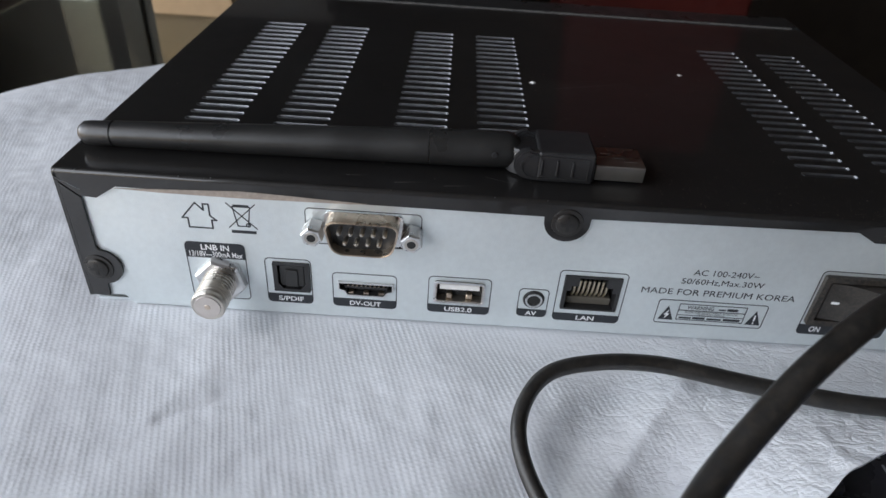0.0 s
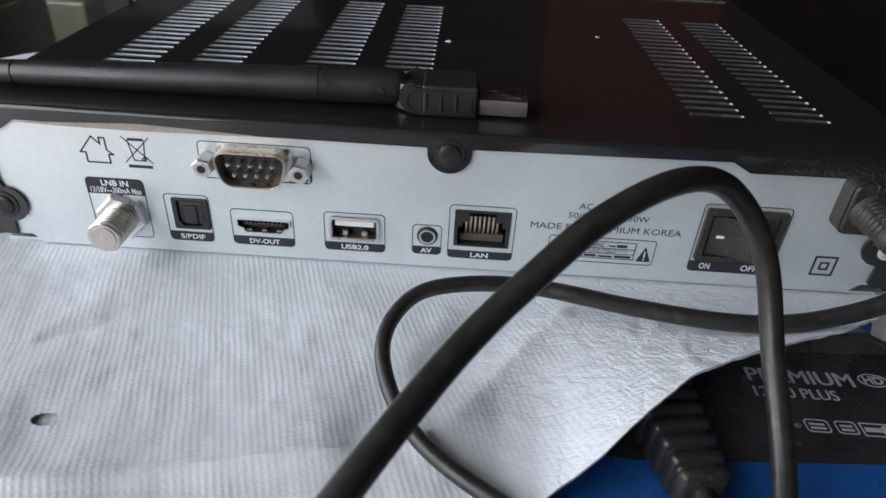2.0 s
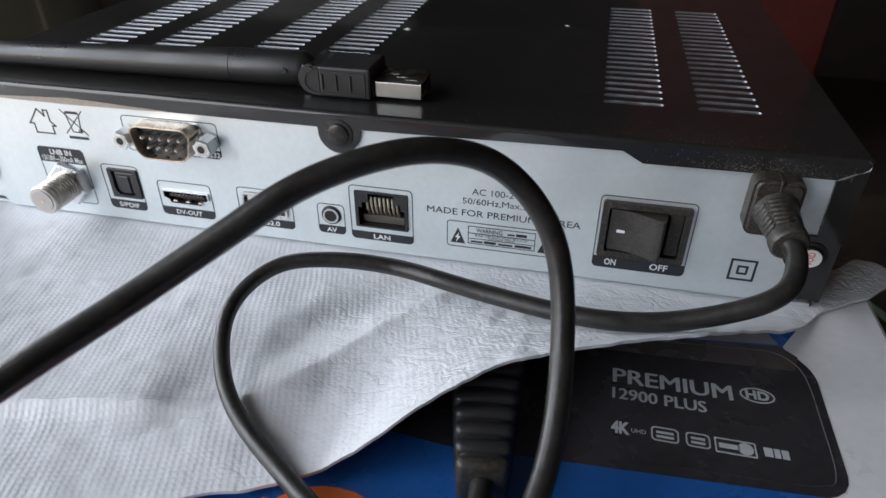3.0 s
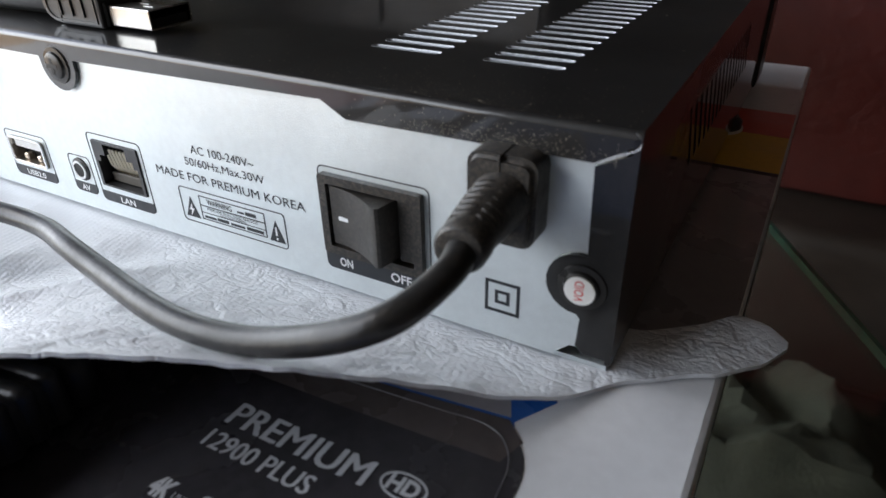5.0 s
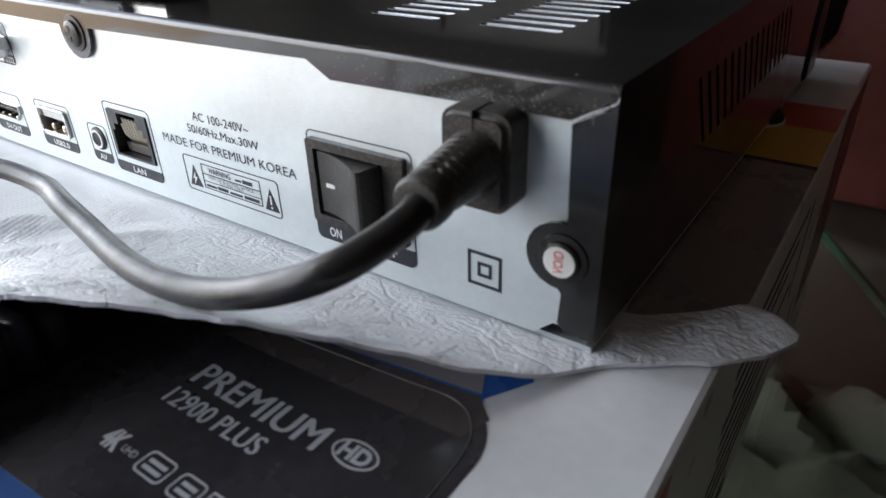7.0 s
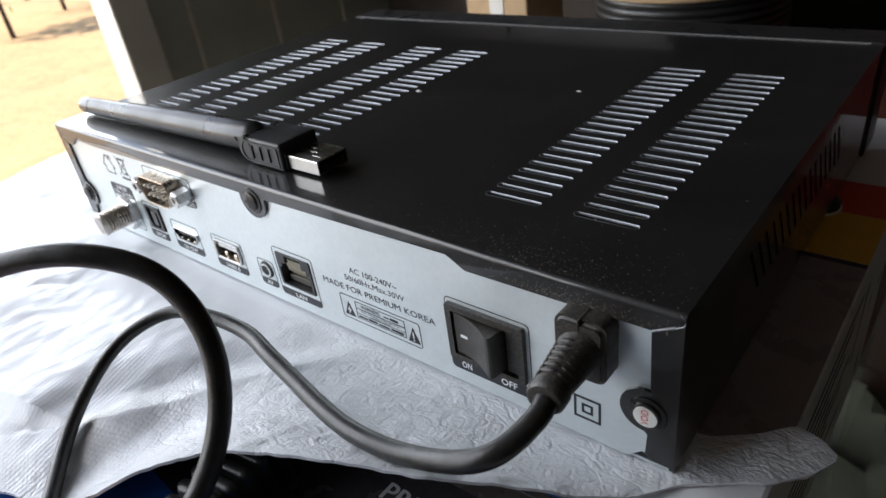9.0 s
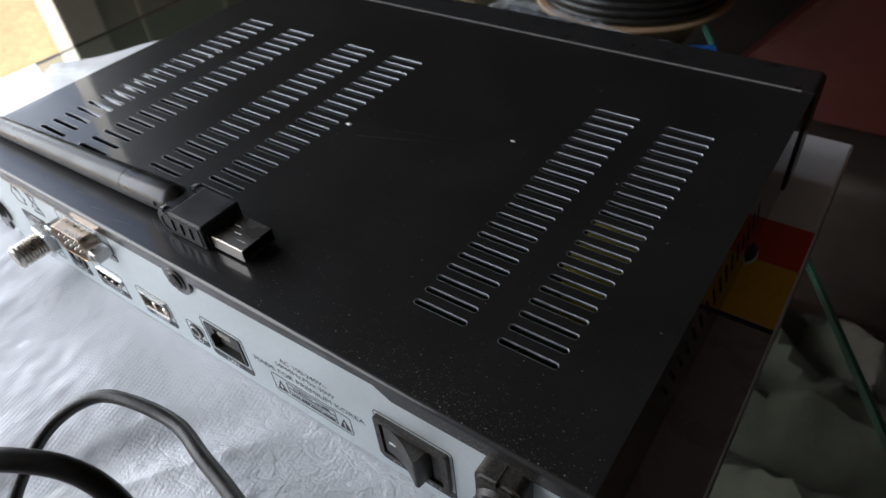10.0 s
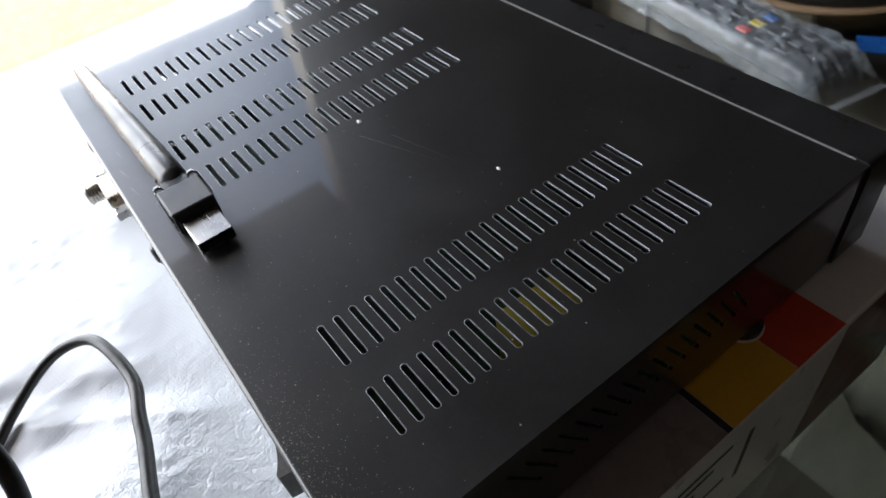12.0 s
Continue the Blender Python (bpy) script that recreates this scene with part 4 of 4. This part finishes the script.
def stroke(points, w, y0=YP):
    """A printed line of width w through points of the panel."""
    bm = bmesh.new()
    for (a, b), (c, d) in zip(points, points[1:]):
        t = Vector((c - a, d - b)).normalized()
        n = Vector((-t.y, t.x)) * w / 2
        e = t * w * 0.4
        plate([(a - e.x - n.x, b - e.y - n.y), (c + e.x - n.x, d + e.y - n.y), (c + e.x + n.x, d + e.y + n.y), (a - e.x + n.x, b - e.y + n.y)], [], "y", y0, 0.05, bm)
    return bm


house = [(45.3, 26.6), (45.3, 29.3), (43.9, 29.3), (47.6, 33.8), (49.5, 31.8), (49.5, 33.6), (50.9, 33.6), (50.9, 30.3), (52.4, 29.0), (51.2, 29.0), (51.2, 26.6), (45.3, 26.6)]
part("house_symbol", stroke(house, 0.38), INK, rec, "printed outline of a house")
part("bin_symbol", join(stroke([(55.3, 34.3), (62.3, 27.2)], 0.26), join(stroke([(62.3, 34.3), (55.3, 27.2)], 0.26), stroke([(56.7, 33.4), (57.6, 27.8), (60.2, 27.8), (61.0, 33.4), (56.7, 33.4)], 0.28))), INK, rec, "printed crossed-out bin")
part("bin_symbol", ring(disc(60.2, 28.2, 0.65, 12), disc(60.2, 28.2, 0.35, 12), "y", YP - 0.02, 0.05), INK, rec)
part("bin_symbol", bars([(56.9, 33.3, 60.8, 34.0), (55.8, 25.7, 62.0, 26.5)], "y", YP - 0.03, 0.05), INK, rec)

# ---- sockets ----
# aerial socket
fc = part("aerial_socket", lathe([(0, 6.7), (2.2, 6.7), (2.7, 6.1)], 6, (51.6, 0, 11.4), (0, -1, 0)), BARE, rec, "bright threaded aerial socket with a hex nut")
prof = [(2.0, 4.0)]
s = 2.4
while s < 10.2:
    prof += [(s, 4.35), (s + 0.35, 4.3), (s + 0.65, 3.6)]
    s += 1.05
prof += [(10.6, 3.8), (11.0, 4.3), (12.0, 4.3), (12.4, 4.0)]
part("barrel", lathe(prof, 32, (51.6, 0, 11.4), (0, -1, 0)), CHROME, fc, "threaded barrel")
part("insert", lathe([(0, 3.3), (0.25, 3.2)], 24, (51.6, -12.4, 11.4), (0, -1, 0)), BEIGE_PRINT, fc, "pale insulating disc")
part("centre_hole", lathe([(0, 0.75), (0.06, 0.7)], 12, (51.6, -12.65, 11.4), (0, -1, 0)), TIN, fc)
# optical socket
op = part("optical_socket", cuboid(64.9, 74.8, 0.9, 9, 8.0, 17.8), DARK_HOLE, rec, "square black optical audio socket")
part("housing_rim", ring(rrect(65.1, 8.3, 74.6, 17.5, 0.2, 2), [(66.3, 10.9), (67.6, 9.2), (72.1, 9.2), (73.4, 10.9), (73.4, 16.8), (66.3, 16.8)], "y", -0.6, 0.9), BLACK_PLASTIC, op)
part("shutter", cuboid(66.6, 73.1, 0.1, 0.9, 9.6, 16.2, 0.3), SOFT_BLACK, op, "spring shutter")
part("key", cuboid(68.2, 71.4, -0.4, 0.1, 9.8, 15.2, 0.15, 1), SOFT_BLACK, op)
# video socket
hd = part("video_socket", cuboid(81.0, 97.4, 1.4, 9, 7.6, 13.4), DARK_HOLE, rec, "flat metal-shelled digital video socket")
c = (89.25, 10.6)
inner = [(c[0] + (u - c[0]) * 0.945, c[1] + (v - c[1]) * 0.84) for u, v in HDMI]
part("shell", ring([(c[0] + (u - c[0]) * 0.99, c[1] + (v - c[1]) * 0.98) for u, v in HDMI], inner, "y", -0.7, 1.4), BARE, hd, "bright metal shell")
# near-black sleeve added inside the shell, standing in for the shade of its mouth
part("shade_sleeve", ring([(c[0] + (u - c[0]) * 0.94, c[1] + (v - c[1]) * 0.83) for u, v in HDMI], [(c[0] + (u - c[0]) * 0.92, c[1] + (v - c[1]) * 0.76) for u, v in HDMI], "y", -0.62, 1.4), DARK_HOLE, hd)
part("tongue", cuboid(83.6, 94.9, 0.0, 1.5, 10.4, 11.2, 0.1, 1), BLACK_PLASTIC, hd)
for k in range(9):
    part("contact", cuboid(84.3 + 1.16 * k, 84.8 + 1.16 * k, -0.05, 1.4, 11.2, 11.3), TIN, hd)
for x in (84.6, 88.6, 92.6):
    part("spring", cuboid(x, x + 1.4, -0.3, 1.2, 8.6, 9.3, 0.1, 1), TIN, hd)
# universal serial socket
us = part("usb_socket", cuboid(106.6, 121.1, 7, 10, 7.4, 15.5), DARK_HOLE, rec, "metal usb socket with a white tongue")
part("shell", ring(rrect(107.4, 8.2, 120.3, 14.7, 0.6, 3), rrect(107.9, 8.7, 119.8, 14.2, 0.5, 3), "y", -0.6, 7), CHROME, us)
part("flared_lip", ring(rrect(107.1, 7.9, 120.6, 15.0, 0.9, 3), rrect(107.6, 8.4, 120.1, 14.5, 0.6, 3), "y", -0.75, -0.45), BARE, us)
part("tongue", cuboid(108.6, 119.2, 0.0, 7, 12.0, 13.9, 0.2, 1), WHITE_PLASTIC, us, "white plastic tongue")
for x in (110.5, 115.7):
    part("spring", cuboid(x, x + 1.6, 0.2, 2.1, 8.8, 10.4, 0.3, 1), TIN, us)
part("back", cuboid(108, 119.7, 2.2, 5.0, 8.8, 12.0), DARK_HOLE, us)
# audio jack
av = part("audio_jack", lathe([(0, 2.85), (0.5, 2.8), (0.7, 2.3)], 24, (133.6, 0.2, 10.7), (0, -1, 0)), BLACK_PLASTIC, rec, "round black audio and video jack", smooth=True)
part("sleeve", ring(disc(133.6, 10.7, 2.25, 24), disc(133.6, 10.7, 1.75, 24), "y", -0.75, -0.4), BARE, av)
part("bore", plate(disc(133.6, 10.7, 1.74, 20), [], "y", -0.58, -0.45), DARK_HOLE, av)
# network socket
ln = part("network_socket", cuboid(140.2, 156.2, 9, 12, 7.8, 20.0), DARK_HOLE, rec, "black network socket with gold contacts")
mouth = [(141.7, 8.9), (154.7, 8.9), (154.7, 14.6), (153.6, 14.6), (153.6, 16.2), (151.8, 16.2), (151.8, 18.9), (144.6, 18.9), (144.6, 16.2), (142.8, 16.2), (142.8, 14.6), (141.7, 14.6)]
part("housing", ring(rrect(140.8, 8.4, 155.6, 19.4, 0.2, 2), mouth, "y", -0.4, 9), BLACK_PLASTIC, ln)
for k in range(8):
    x = 143.9 + 1.2 * k
    part("contact", tube([Vector((x, 0.6, 17.6)), Vector((x, 1.3, 13.4)), Vector((x, 3.2, 10.4))], 0.36, 6), GOLD, ln, smooth=True)
part("comb", cuboid(142.2, 154.2, 1.6, 6.5, 9.0, 11.2, 0.2, 1), mat("tan_plastic", (0.09, 0.08, 0.065), 0.5), ln)
# serial socket
CORNERS = [(79.3, 34.3), (98.7, 34.3), (96.6, 24.4), (81.4, 24.4)]
DS = []
for k in range(4):
    p, q, r = (Vector(CORNERS[(k + j) % 4]) for j in (-1, 0, 1))
    p, r = q + (p - q).normalized() * 3.6, q + (r - q).normalized() * 3.6
    DS += [tuple(p * (1 - t) ** 2 + q * 2 * t * (1 - t) + r * t * t) for t in (0, 0.17, 0.33, 0.5, 0.67, 0.83, 1)]
dc = (89.0, 29.4)


def shrink(k, m):
    return [(dc[0] + (u - dc[0]) * k, dc[1] + (v - dc[1]) * m) for u, v in DS]


ds = part("serial_socket", plate(rrect(79.3, 24.8, 98.7, 34.0, 1.5), [], "y", -0.5, -0.1), BARE, rec, "nine-pin serial socket with a tinned shell")
shell = ring(shrink(0.98, 0.97), shrink(0.93, 0.89), "y", -5.4, -0.5)
bmesh.ops.bevel(shell, geom=[e for e in shell.edges if all(v.co.y < -5.3 for v in e.verts) and len(e.link_faces) == 2 and e.calc_face_angle(0) > 1], offset=0.2, segments=2, affect="EDGES")
part("shell", shell, TIN, ds, "tarnished tinned shell")
part("insulator", plate(shrink(0.928, 0.888), [], "y", -2.4, -0.5), SOFT_BLACK, ds)
for k in range(5):
    part("pin", lathe([(0, 0.62), (3.7, 0.62), (4.2, 0.3)], 10, (83.5 + 2.76 * k, -1.2, 30.8), (0, -1, 0)), CHROME, ds, smooth=True)
for k in range(4):
    part("pin", lathe([(0, 0.62), (3.7, 0.62), (4.2, 0.3)], 10, (84.9 + 2.76 * k, -1.2, 28.0), (0, -1, 0)), CHROME, ds, smooth=True)
for k in range(3):
    for z, dz in ((33.62, 1), (25.2, -1)):
        part("dimple", lathe([(0, 0.6), (0.2, 0.45)], 10, (85.2 + 3.8 * k, -3.6, z + 0.1 * dz), (0, 0, dz)), DUSTY, ds)
for x in (76.9, 101.1):
    nut = part("hex_standoff", lathe([(0, 2.75), (4.6, 2.75), (5.0, 2.45)], 6, (x, -0.5, 29.3), (0, -1, 0)), BARE, ds, "bright hexagonal standoff")
    part("bore_rim", ring(disc(x, 29.3, 1.7, 16), disc(x, 29.3, 1.1, 16), "y", -5.62, -5.4), CHROME, nut)
    part("bore", plate(disc(x, 29.3, 1.12, 14), [], "y", -5.53, -5.42), DARK_HOLE, nut)
# mains switch
sw = part("mains_switch", cuboid(205.8, 226.5, 1.0, 14, 9.3, 24.8), DARK_HOLE, rec, "dusty black rocker mains switch, set on")
part("bezel", ring(rrect(205.6, 9.2, 226.6, 24.9, 0.5, 2), rrect(207.2, 10.8, 225.0, 23.3, 0.3, 2), "y", -1.3, 0.8), DUSTY, sw, "dusty switch bezel")
bm = bmesh.new()
prof = [(207.8, 1.0)] + [(207.8 + 1.15 * k, -0.9 - 3.8 * (k / 10) ** 2) for k in range(11)] + [(219.9, -4.75), (220.4, -4.4), (221.4, 1.0)]
va = [bm.verts.new((u, w, 11.4)) for u, w in prof]
vb = [bm.verts.new((u, w, 22.8)) for u, w in prof]
for k in range(len(prof)):
    n = (k + 1) % len(prof)
    bm.faces.new((va[k], va[n], vb[n], vb[k]))
bm.faces.new(va)
bm.faces.new(vb)
part("rocker", bm, mat("worn_switch_plastic", (0.028, 0.026, 0.024), 0.42, 0, 0.4, 250, 0.2, 2500, dust=0.2, dust_scale=1300), sw, "worn dusty rocker", smooth=True)
part("rocker_low", cuboid(221.7, 224.9, -0.6, 1.0, 11.2, 23.0, 0.2, 1), DUSTY, sw)
part("on_mark", bars([(209.6, 16.6, 212.2, 17.3)], "y", -1.32, -1.1), WHITE_INK, sw, "white line that marks on")

# ---- mains lead: moulded plug in the inlet and its looping cord ----
lead = thing("mains_lead", (190, -50, 3), "black mains lead with a ribbed plug, looped over the foam", "mains lead")
fl_ = plate(rrect(236.9, 22.4, 247.7, 36.6, 2.2, 4), [], "y", -5.6, 0.0)
bmesh.ops.bevel(fl_, geom=[e for e in fl_.edges if all(v.co.y < -5.5 for v in e.verts) and len(e.link_faces) == 2 and e.calc_face_angle(0) > 1], offset=0.9, segments=3, affect="EDGES")
plug = part("plug", fl_, DUSTY, lead, "dusty black moulded appliance plug", smooth=True)
part("plug_ridge", cuboid(242.1, 242.5, -5.72, -0.2, 33, 36.75, 0.1, 1), DUSTY, plug)
A = Vector((242.4, -5.5, 29.6))
B = Vector((243.1, -19.4, 28.9))
ax = (B - A).normalized()
L = (B - A).length
prof = [(0, 5.0), (1.4, 4.5), (4.0, 4.35), (L - 3.4, 3.55), (L - 3.2, 4.0), (L - 0.9, 4.0), (L - 0.2, 3.5), (L, 2.6)]
relief = part("strain_relief", lathe(prof, 28, A, ax, ovals=(1, 0.9)), DUSTY, plug, "beaded strain relief", smooth=True)
for k in range(6):
    for turn in (-75, -20, 40):
        c = A + ax * (2.2 + 1.5 * k)
        out = Vector((math.sin(radians(turn)), 0, math.cos(radians(turn))))
        bead = bmesh.new()
        bmesh.ops.create_uvsphere(bead, u_segments=10, v_segments=6, radius=1.0)
        for v in bead.verts:
            v.co = c + out * (3.95 - 0.12 * k + v.co.z * 0.5) + ax * v.co.y * 0.62 + ax.cross(out) * v.co.x * 1.7
        part("grip_bead", bead, DUSTY, relief, smooth=True)
CORD_A = [(243.0, -17.8, 29.0), (243.9, -23.0, 28.2), (239.5, -33.0, 25.0), (222.1, -34.8, 17.5), (204.0, -34.6, 14.9), (182.2, -30.0, 14.0), (171.1, -28.0, 14.6), (158.9, -25.4, 14.6), (144.2, -27.6, 15.8), (132.0, -32.6, 15.0), (126.6, -46.0, 10.6), (135.6, -64.1, 4.4), (158.0, -80.5, 3.4)]
CORD_MID = [(174.0, -92.0, 6.5), (186.0, -98.5, 9.0)]
CORD_B = [(195.2, -89.0, 9.5), (199.8, -74.0, 14.8), (199.8, -58.2, 26.8), (196.3, -50.3, 43.0), (186.6, -50.6, 55.7), (174.8, -58.9, 61.2), (161.6, -68.6, 59.4), (151.6, -76.6, 53.8), (141.0, -87.0, 47.7), (128.0, -107.5, 42.0)]
CORD_END = [(115.0, -128.0, 32.0), (104.0, -146.0, 10.0), (112.0, -158.0, -40.0), (140.0, -156.0, -50.0), (180.0, -153.0, -20.0), (192.0, -142.0, 2.0), (191.0, -115.0, 2.2), (189.8, -88.0, 4.2), (188.9, -71.0, 4.6)]
cord_line = smooth_curve(CORD_A + CORD_MID + CORD_B + CORD_END, 14)
for _ in range(16):
    cord_line = [cord_line[0]] + [(p + 2 * q + r) / 4 for p, q, r in zip(cord_line, cord_line[1:], cord_line[2:])] + [cord_line[-1]]
part("cord", tube(cord_line, lambda q: 2.1 - 0.38 * math.exp(-((q - 0.31) / 0.09) ** 2), 16), CORD, lead, "matt black round cord", smooth=True)
# the wall plug with its ribbed grip lying at the foam's edge
PLUG_M = Matrix.Translation((189.0, -72.5, -0.7)) @ Matrix.Rotation(radians(8), 4, "Z")


def taper(bm):
    """Widens the plug from its cord end towards its head, and sets it in place."""
    for v in bm.verts:
        k = 1 + 0.55 * max(0.0, min(1.0, v.co.y / 26))
        v.co.x *= k
        v.co.z *= 0.9 + 0.1 * k
    return placed(bm, PLUG_M)


wp = part("wall_plug", taper(cuboid(-4.3, 4.3, 0.6, 27, 0.0, 9.6, 2.2, 3)), BLACK_PLASTIC, lead, "black ribbed wall plug", smooth=True)
for k in range(6):
    y = 3.4 + 3.9 * k
    part("grip_rib", taper(cuboid(-4.75, 4.75, y, y + 3.2, 0.3, 10.3, 1.3, 3)), BLACK_PLASTIC, wp, smooth=True)
part("plug_collar", taper(cuboid(-4.6, 4.6, 0, 3.0, 0.1, 9.9, 1.2, 3)), DUSTY, wp, "worn dusty collar at the cord", smooth=True)
part("plug_head", taper(cuboid(-6.0, 5.0, 26.6, 31.5, 0.0, 9.0, 2.0, 3)), BLACK_PLASTIC, wp, smooth=True)

# ---- wireless aerial stick lying on the receiver ----
ant = thing("wireless_adapter", (90, 14, TOP), "black wireless usb stick with a hinged rod aerial", "wireless adapter")
RA, RB = Vector((16.8, 11.6, 44.9)), Vector((126.0, 15.2, 46.3))
ax = (RB - RA).normalized()
L = (RB - RA).length
prof = [(0, 0.6), (0.5, 1.9), (1.6, 2.8), (3.5, 3.05), (8.4, 3.1), (8.5, 2.85), (8.9, 2.85), (9.0, 3.15), (40, 3.7), (L - 22.5, 4.5)]
part("rod", lathe(prof, 32, RA, ax), SOFT_BLACK, ant, "tapered satin black aerial rod", smooth=True)
part("hinge_barrel", lathe([(L - 22.4, 4.3), (L - 22.3, 4.52), (L - 12, 4.6), (L - 3, 4.6), (L - 1.4, 4.2), (L + 0.3, 2.8)], 32, RA, ax), SOFT_BLACK, ant, "hinge barrel", smooth=True)
part("hinge_pin", lathe([(0, 0.8), (0.25, 0.7)], 12, RA + ax * (L - 6) + Vector((0, -4.7, 0.6)), (0, -1, 0)), BLACK_PLASTIC, ant, smooth=True)
bod = cuboid(130.4, 144.4, 7.9, 21.4, 41.6, 49.6, 0.6, 2)
body = part("stick_body", bod, BLACK_PLASTIC, ant, "moulded black plastic body")
ear = [(131.0, 41.6), (131.0, 49.4), (129.0, 49.4)] + arc(128.6, 45.9, 4.0, 95, 265, 12)
for y0, y1 in ((7.9, 10.3), (18.9, 21.4)):
    cheek = plate(ear, [], "y", y0, y1)
    bmesh.ops.bevel(cheek, geom=[e for e in cheek.edges if len(e.link_faces) == 2 and e.calc_face_angle(0) > 0.8], offset=0.5, segments=2, affect="EDGES")
    part("hinge_cheek", cheek, BLACK_PLASTIC, body)
part("hinge_boss", lathe([(0, 4.5), (5.8, 4.5), (6.5, 4.1), (6.8, 0.2)], 28, (127.4, 14.6, 42.0), (0, 0, 1)), BLACK_PLASTIC, ant, "rounded hinge boss", smooth=True)
part("plug_collar", cuboid(144.2, 145.0, 8.8, 21.0, 41.8, 46.9, 0.3, 1), DARK_HOLE, ant)
inset = [(143.0, 42.6), (143.0, 48.4), (129.6, 48.6)] + arc(129.4, 45.6, 3.1, 95, 265, 8)
part("grip_panel", ring(inset, [(136.2 + (u - 136.2) * 0.96, 45.6 + (v - 45.6) * 0.9) for u, v in inset], "y", 7.65, 7.95), SOFT_BLACK, body)
for x in (131.2, 135.0, 138.8):
    part("grip_rib", cuboid(x, x + 0.5, 7.5, 7.95, 43.6, 47.6, 0.1, 1), SOFT_BLACK, body)
usb = part("usb_plug", ring(rrect(9.6, 42.1, 20.4, 46.2, 0.3, 2), rrect(9.95, 42.45, 20.05, 45.85, 0.2, 2), "x", 144.2, 157.2), STEEL_PLUG, ant, "bright steel usb plug")
part("tongue", cuboid(144.6, 156.6, 10.2, 19.8, 42.5, 44.2), BLACK_PLASTIC, usb)
part("fold_seam", bars([(149.5, 14.2, 152.6, 14.4), (152.4, 12.4, 152.6, 14.4), (152.5, 12.4, 155.5, 12.6), (147, 16.4, 149.6, 16.6)], "z", 46.15, 46.26), BARE, usb, "bright folded seam")

# ---- flecks, scratches and dust on the black top ----
def fleck(x, y, w, d, h, seed):
    g = random.Random(seed)
    bm = bmesh.new()
    n = 9
    base = [bm.verts.new((x + w * math.cos(2 * math.pi * k / n) * g.uniform(0.6, 1.1), y + d * math.sin(2 * math.pi * k / n) * g.uniform(0.6, 1.1), TOP + 0.01)) for k in range(n)]
    peak = bm.verts.new((x, y, TOP + h))
    for k in range(n):
        bm.faces.new((base[k], base[(k + 1) % n], peak))
    bm.faces.new(base)
    return tagged(part("paper_fleck", bm, STICKER), "tiny white fleck lying on the black top", "fleck", "flecks on the top")


fleck(135.0, 76.3, 1.5, 0.9, 0.5, 1)
fleck(188.3, 93.3, 1.0, 0.6, 0.3, 2)
g = random.Random(23)
bm = bmesh.new()
for k in range(26):
    left_side = k < 18
    x = X0 + g.uniform(0.0, 0.7) if left_side else X0 + g.uniform(1, 120)
    y = g.uniform(0, 75) ** 1.0 if left_side else -0.9 + g.uniform(0, 0.5)
    r = g.uniform(0.1, 0.42)
    vs = [bm.verts.new((x + r * math.cos(t) * g.uniform(0.3, 0.8), y + r * math.sin(t) * g.uniform(0.6, 1.6), TOP + 0.03)) for t in (0.3, 1.5, 2.7, 4.0, 5.2)]
    bm.faces.new(vs)
tagged(part("paint_chips", bm, SLOT_STEEL), "bare steel chips along the cover's worn edges", "paint chips", kind="stuff")
g = random.Random(11)
bm = bmesh.new()
for k in range(1180):
    if k < 330:
        x, y = 160 + abs(g.gauss(0, 45)), 1 + abs(g.gauss(0, 14))
    elif k < 900:
        x, y = g.gauss(232, 16), abs(g.gauss(0, 6))
    else:
        x, y = g.uniform(18, 258), g.uniform(2, 160)
    if not (X0 + 1 < x < X1 - 1 and -0.5 < y < LIP - 1):
        continue
    r = g.uniform(0.04, 0.11) * (1.9 if g.random() < 0.08 else 1) * (1.5 if k >= 900 else 1)
    a = g.uniform(0, 3.1)
    vs = [bm.verts.new((x + r * math.cos(a + t) * (1 if t % 2 else 1.8), y + r * math.sin(a + t), TOP + 0.04)) for t in (0, 1.57, 3.14, 4.71)]
    bm.faces.new(vs)
for k in range(520):
    x = min(257.0, max(206.0, g.gauss(240, 9)))
    z = 36.0 + abs(g.gauss(0, 2.0))
    if z > TOP - 1.3 or (244 > x > 206 and z < 35.6):
        continue
    r = g.uniform(0.04, 0.12)
    a = g.uniform(0, 3.1)
    bm.faces.new([bm.verts.new((x + r * math.cos(a + t), -0.94, z + r * math.sin(a + t))) for t in (0, 1.57, 3.14, 4.71)])
tagged(part("dust_specks", bm, DUST), "pale dust specks scattered over the black top", "dust", kind="stuff")
bm = bmesh.new()
for x0, y0, x1, y1, w in ((142, 72, 175, 84, 0.12), (150, 80, 182, 88, 0.08), (96, 3.2, 104, 4.6, 0.2), (108, 3.0, 116, 4.2, 0.18), (84, 5.5, 90, 6.0, 0.15), (118, 9, 126, 6, 0.15)):
    t = Vector((x1 - x0, y1 - y0)).normalized()
    n = Vector((-t.y, t.x)) * w / 2
    bm.faces.new([bm.verts.new((x0 - n.x, y0 - n.y, TOP + 0.03)), bm.verts.new((x1, y1, TOP + 0.03)), bm.verts.new((x0 + n.x, y0 + n.y, TOP + 0.03))])
tagged(part("scratches", bm, mat("scratch_grey", (0.16, 0.15, 0.14), 0.5)), "fine grey scratches in the black lacquer", "scratches", kind="stuff")
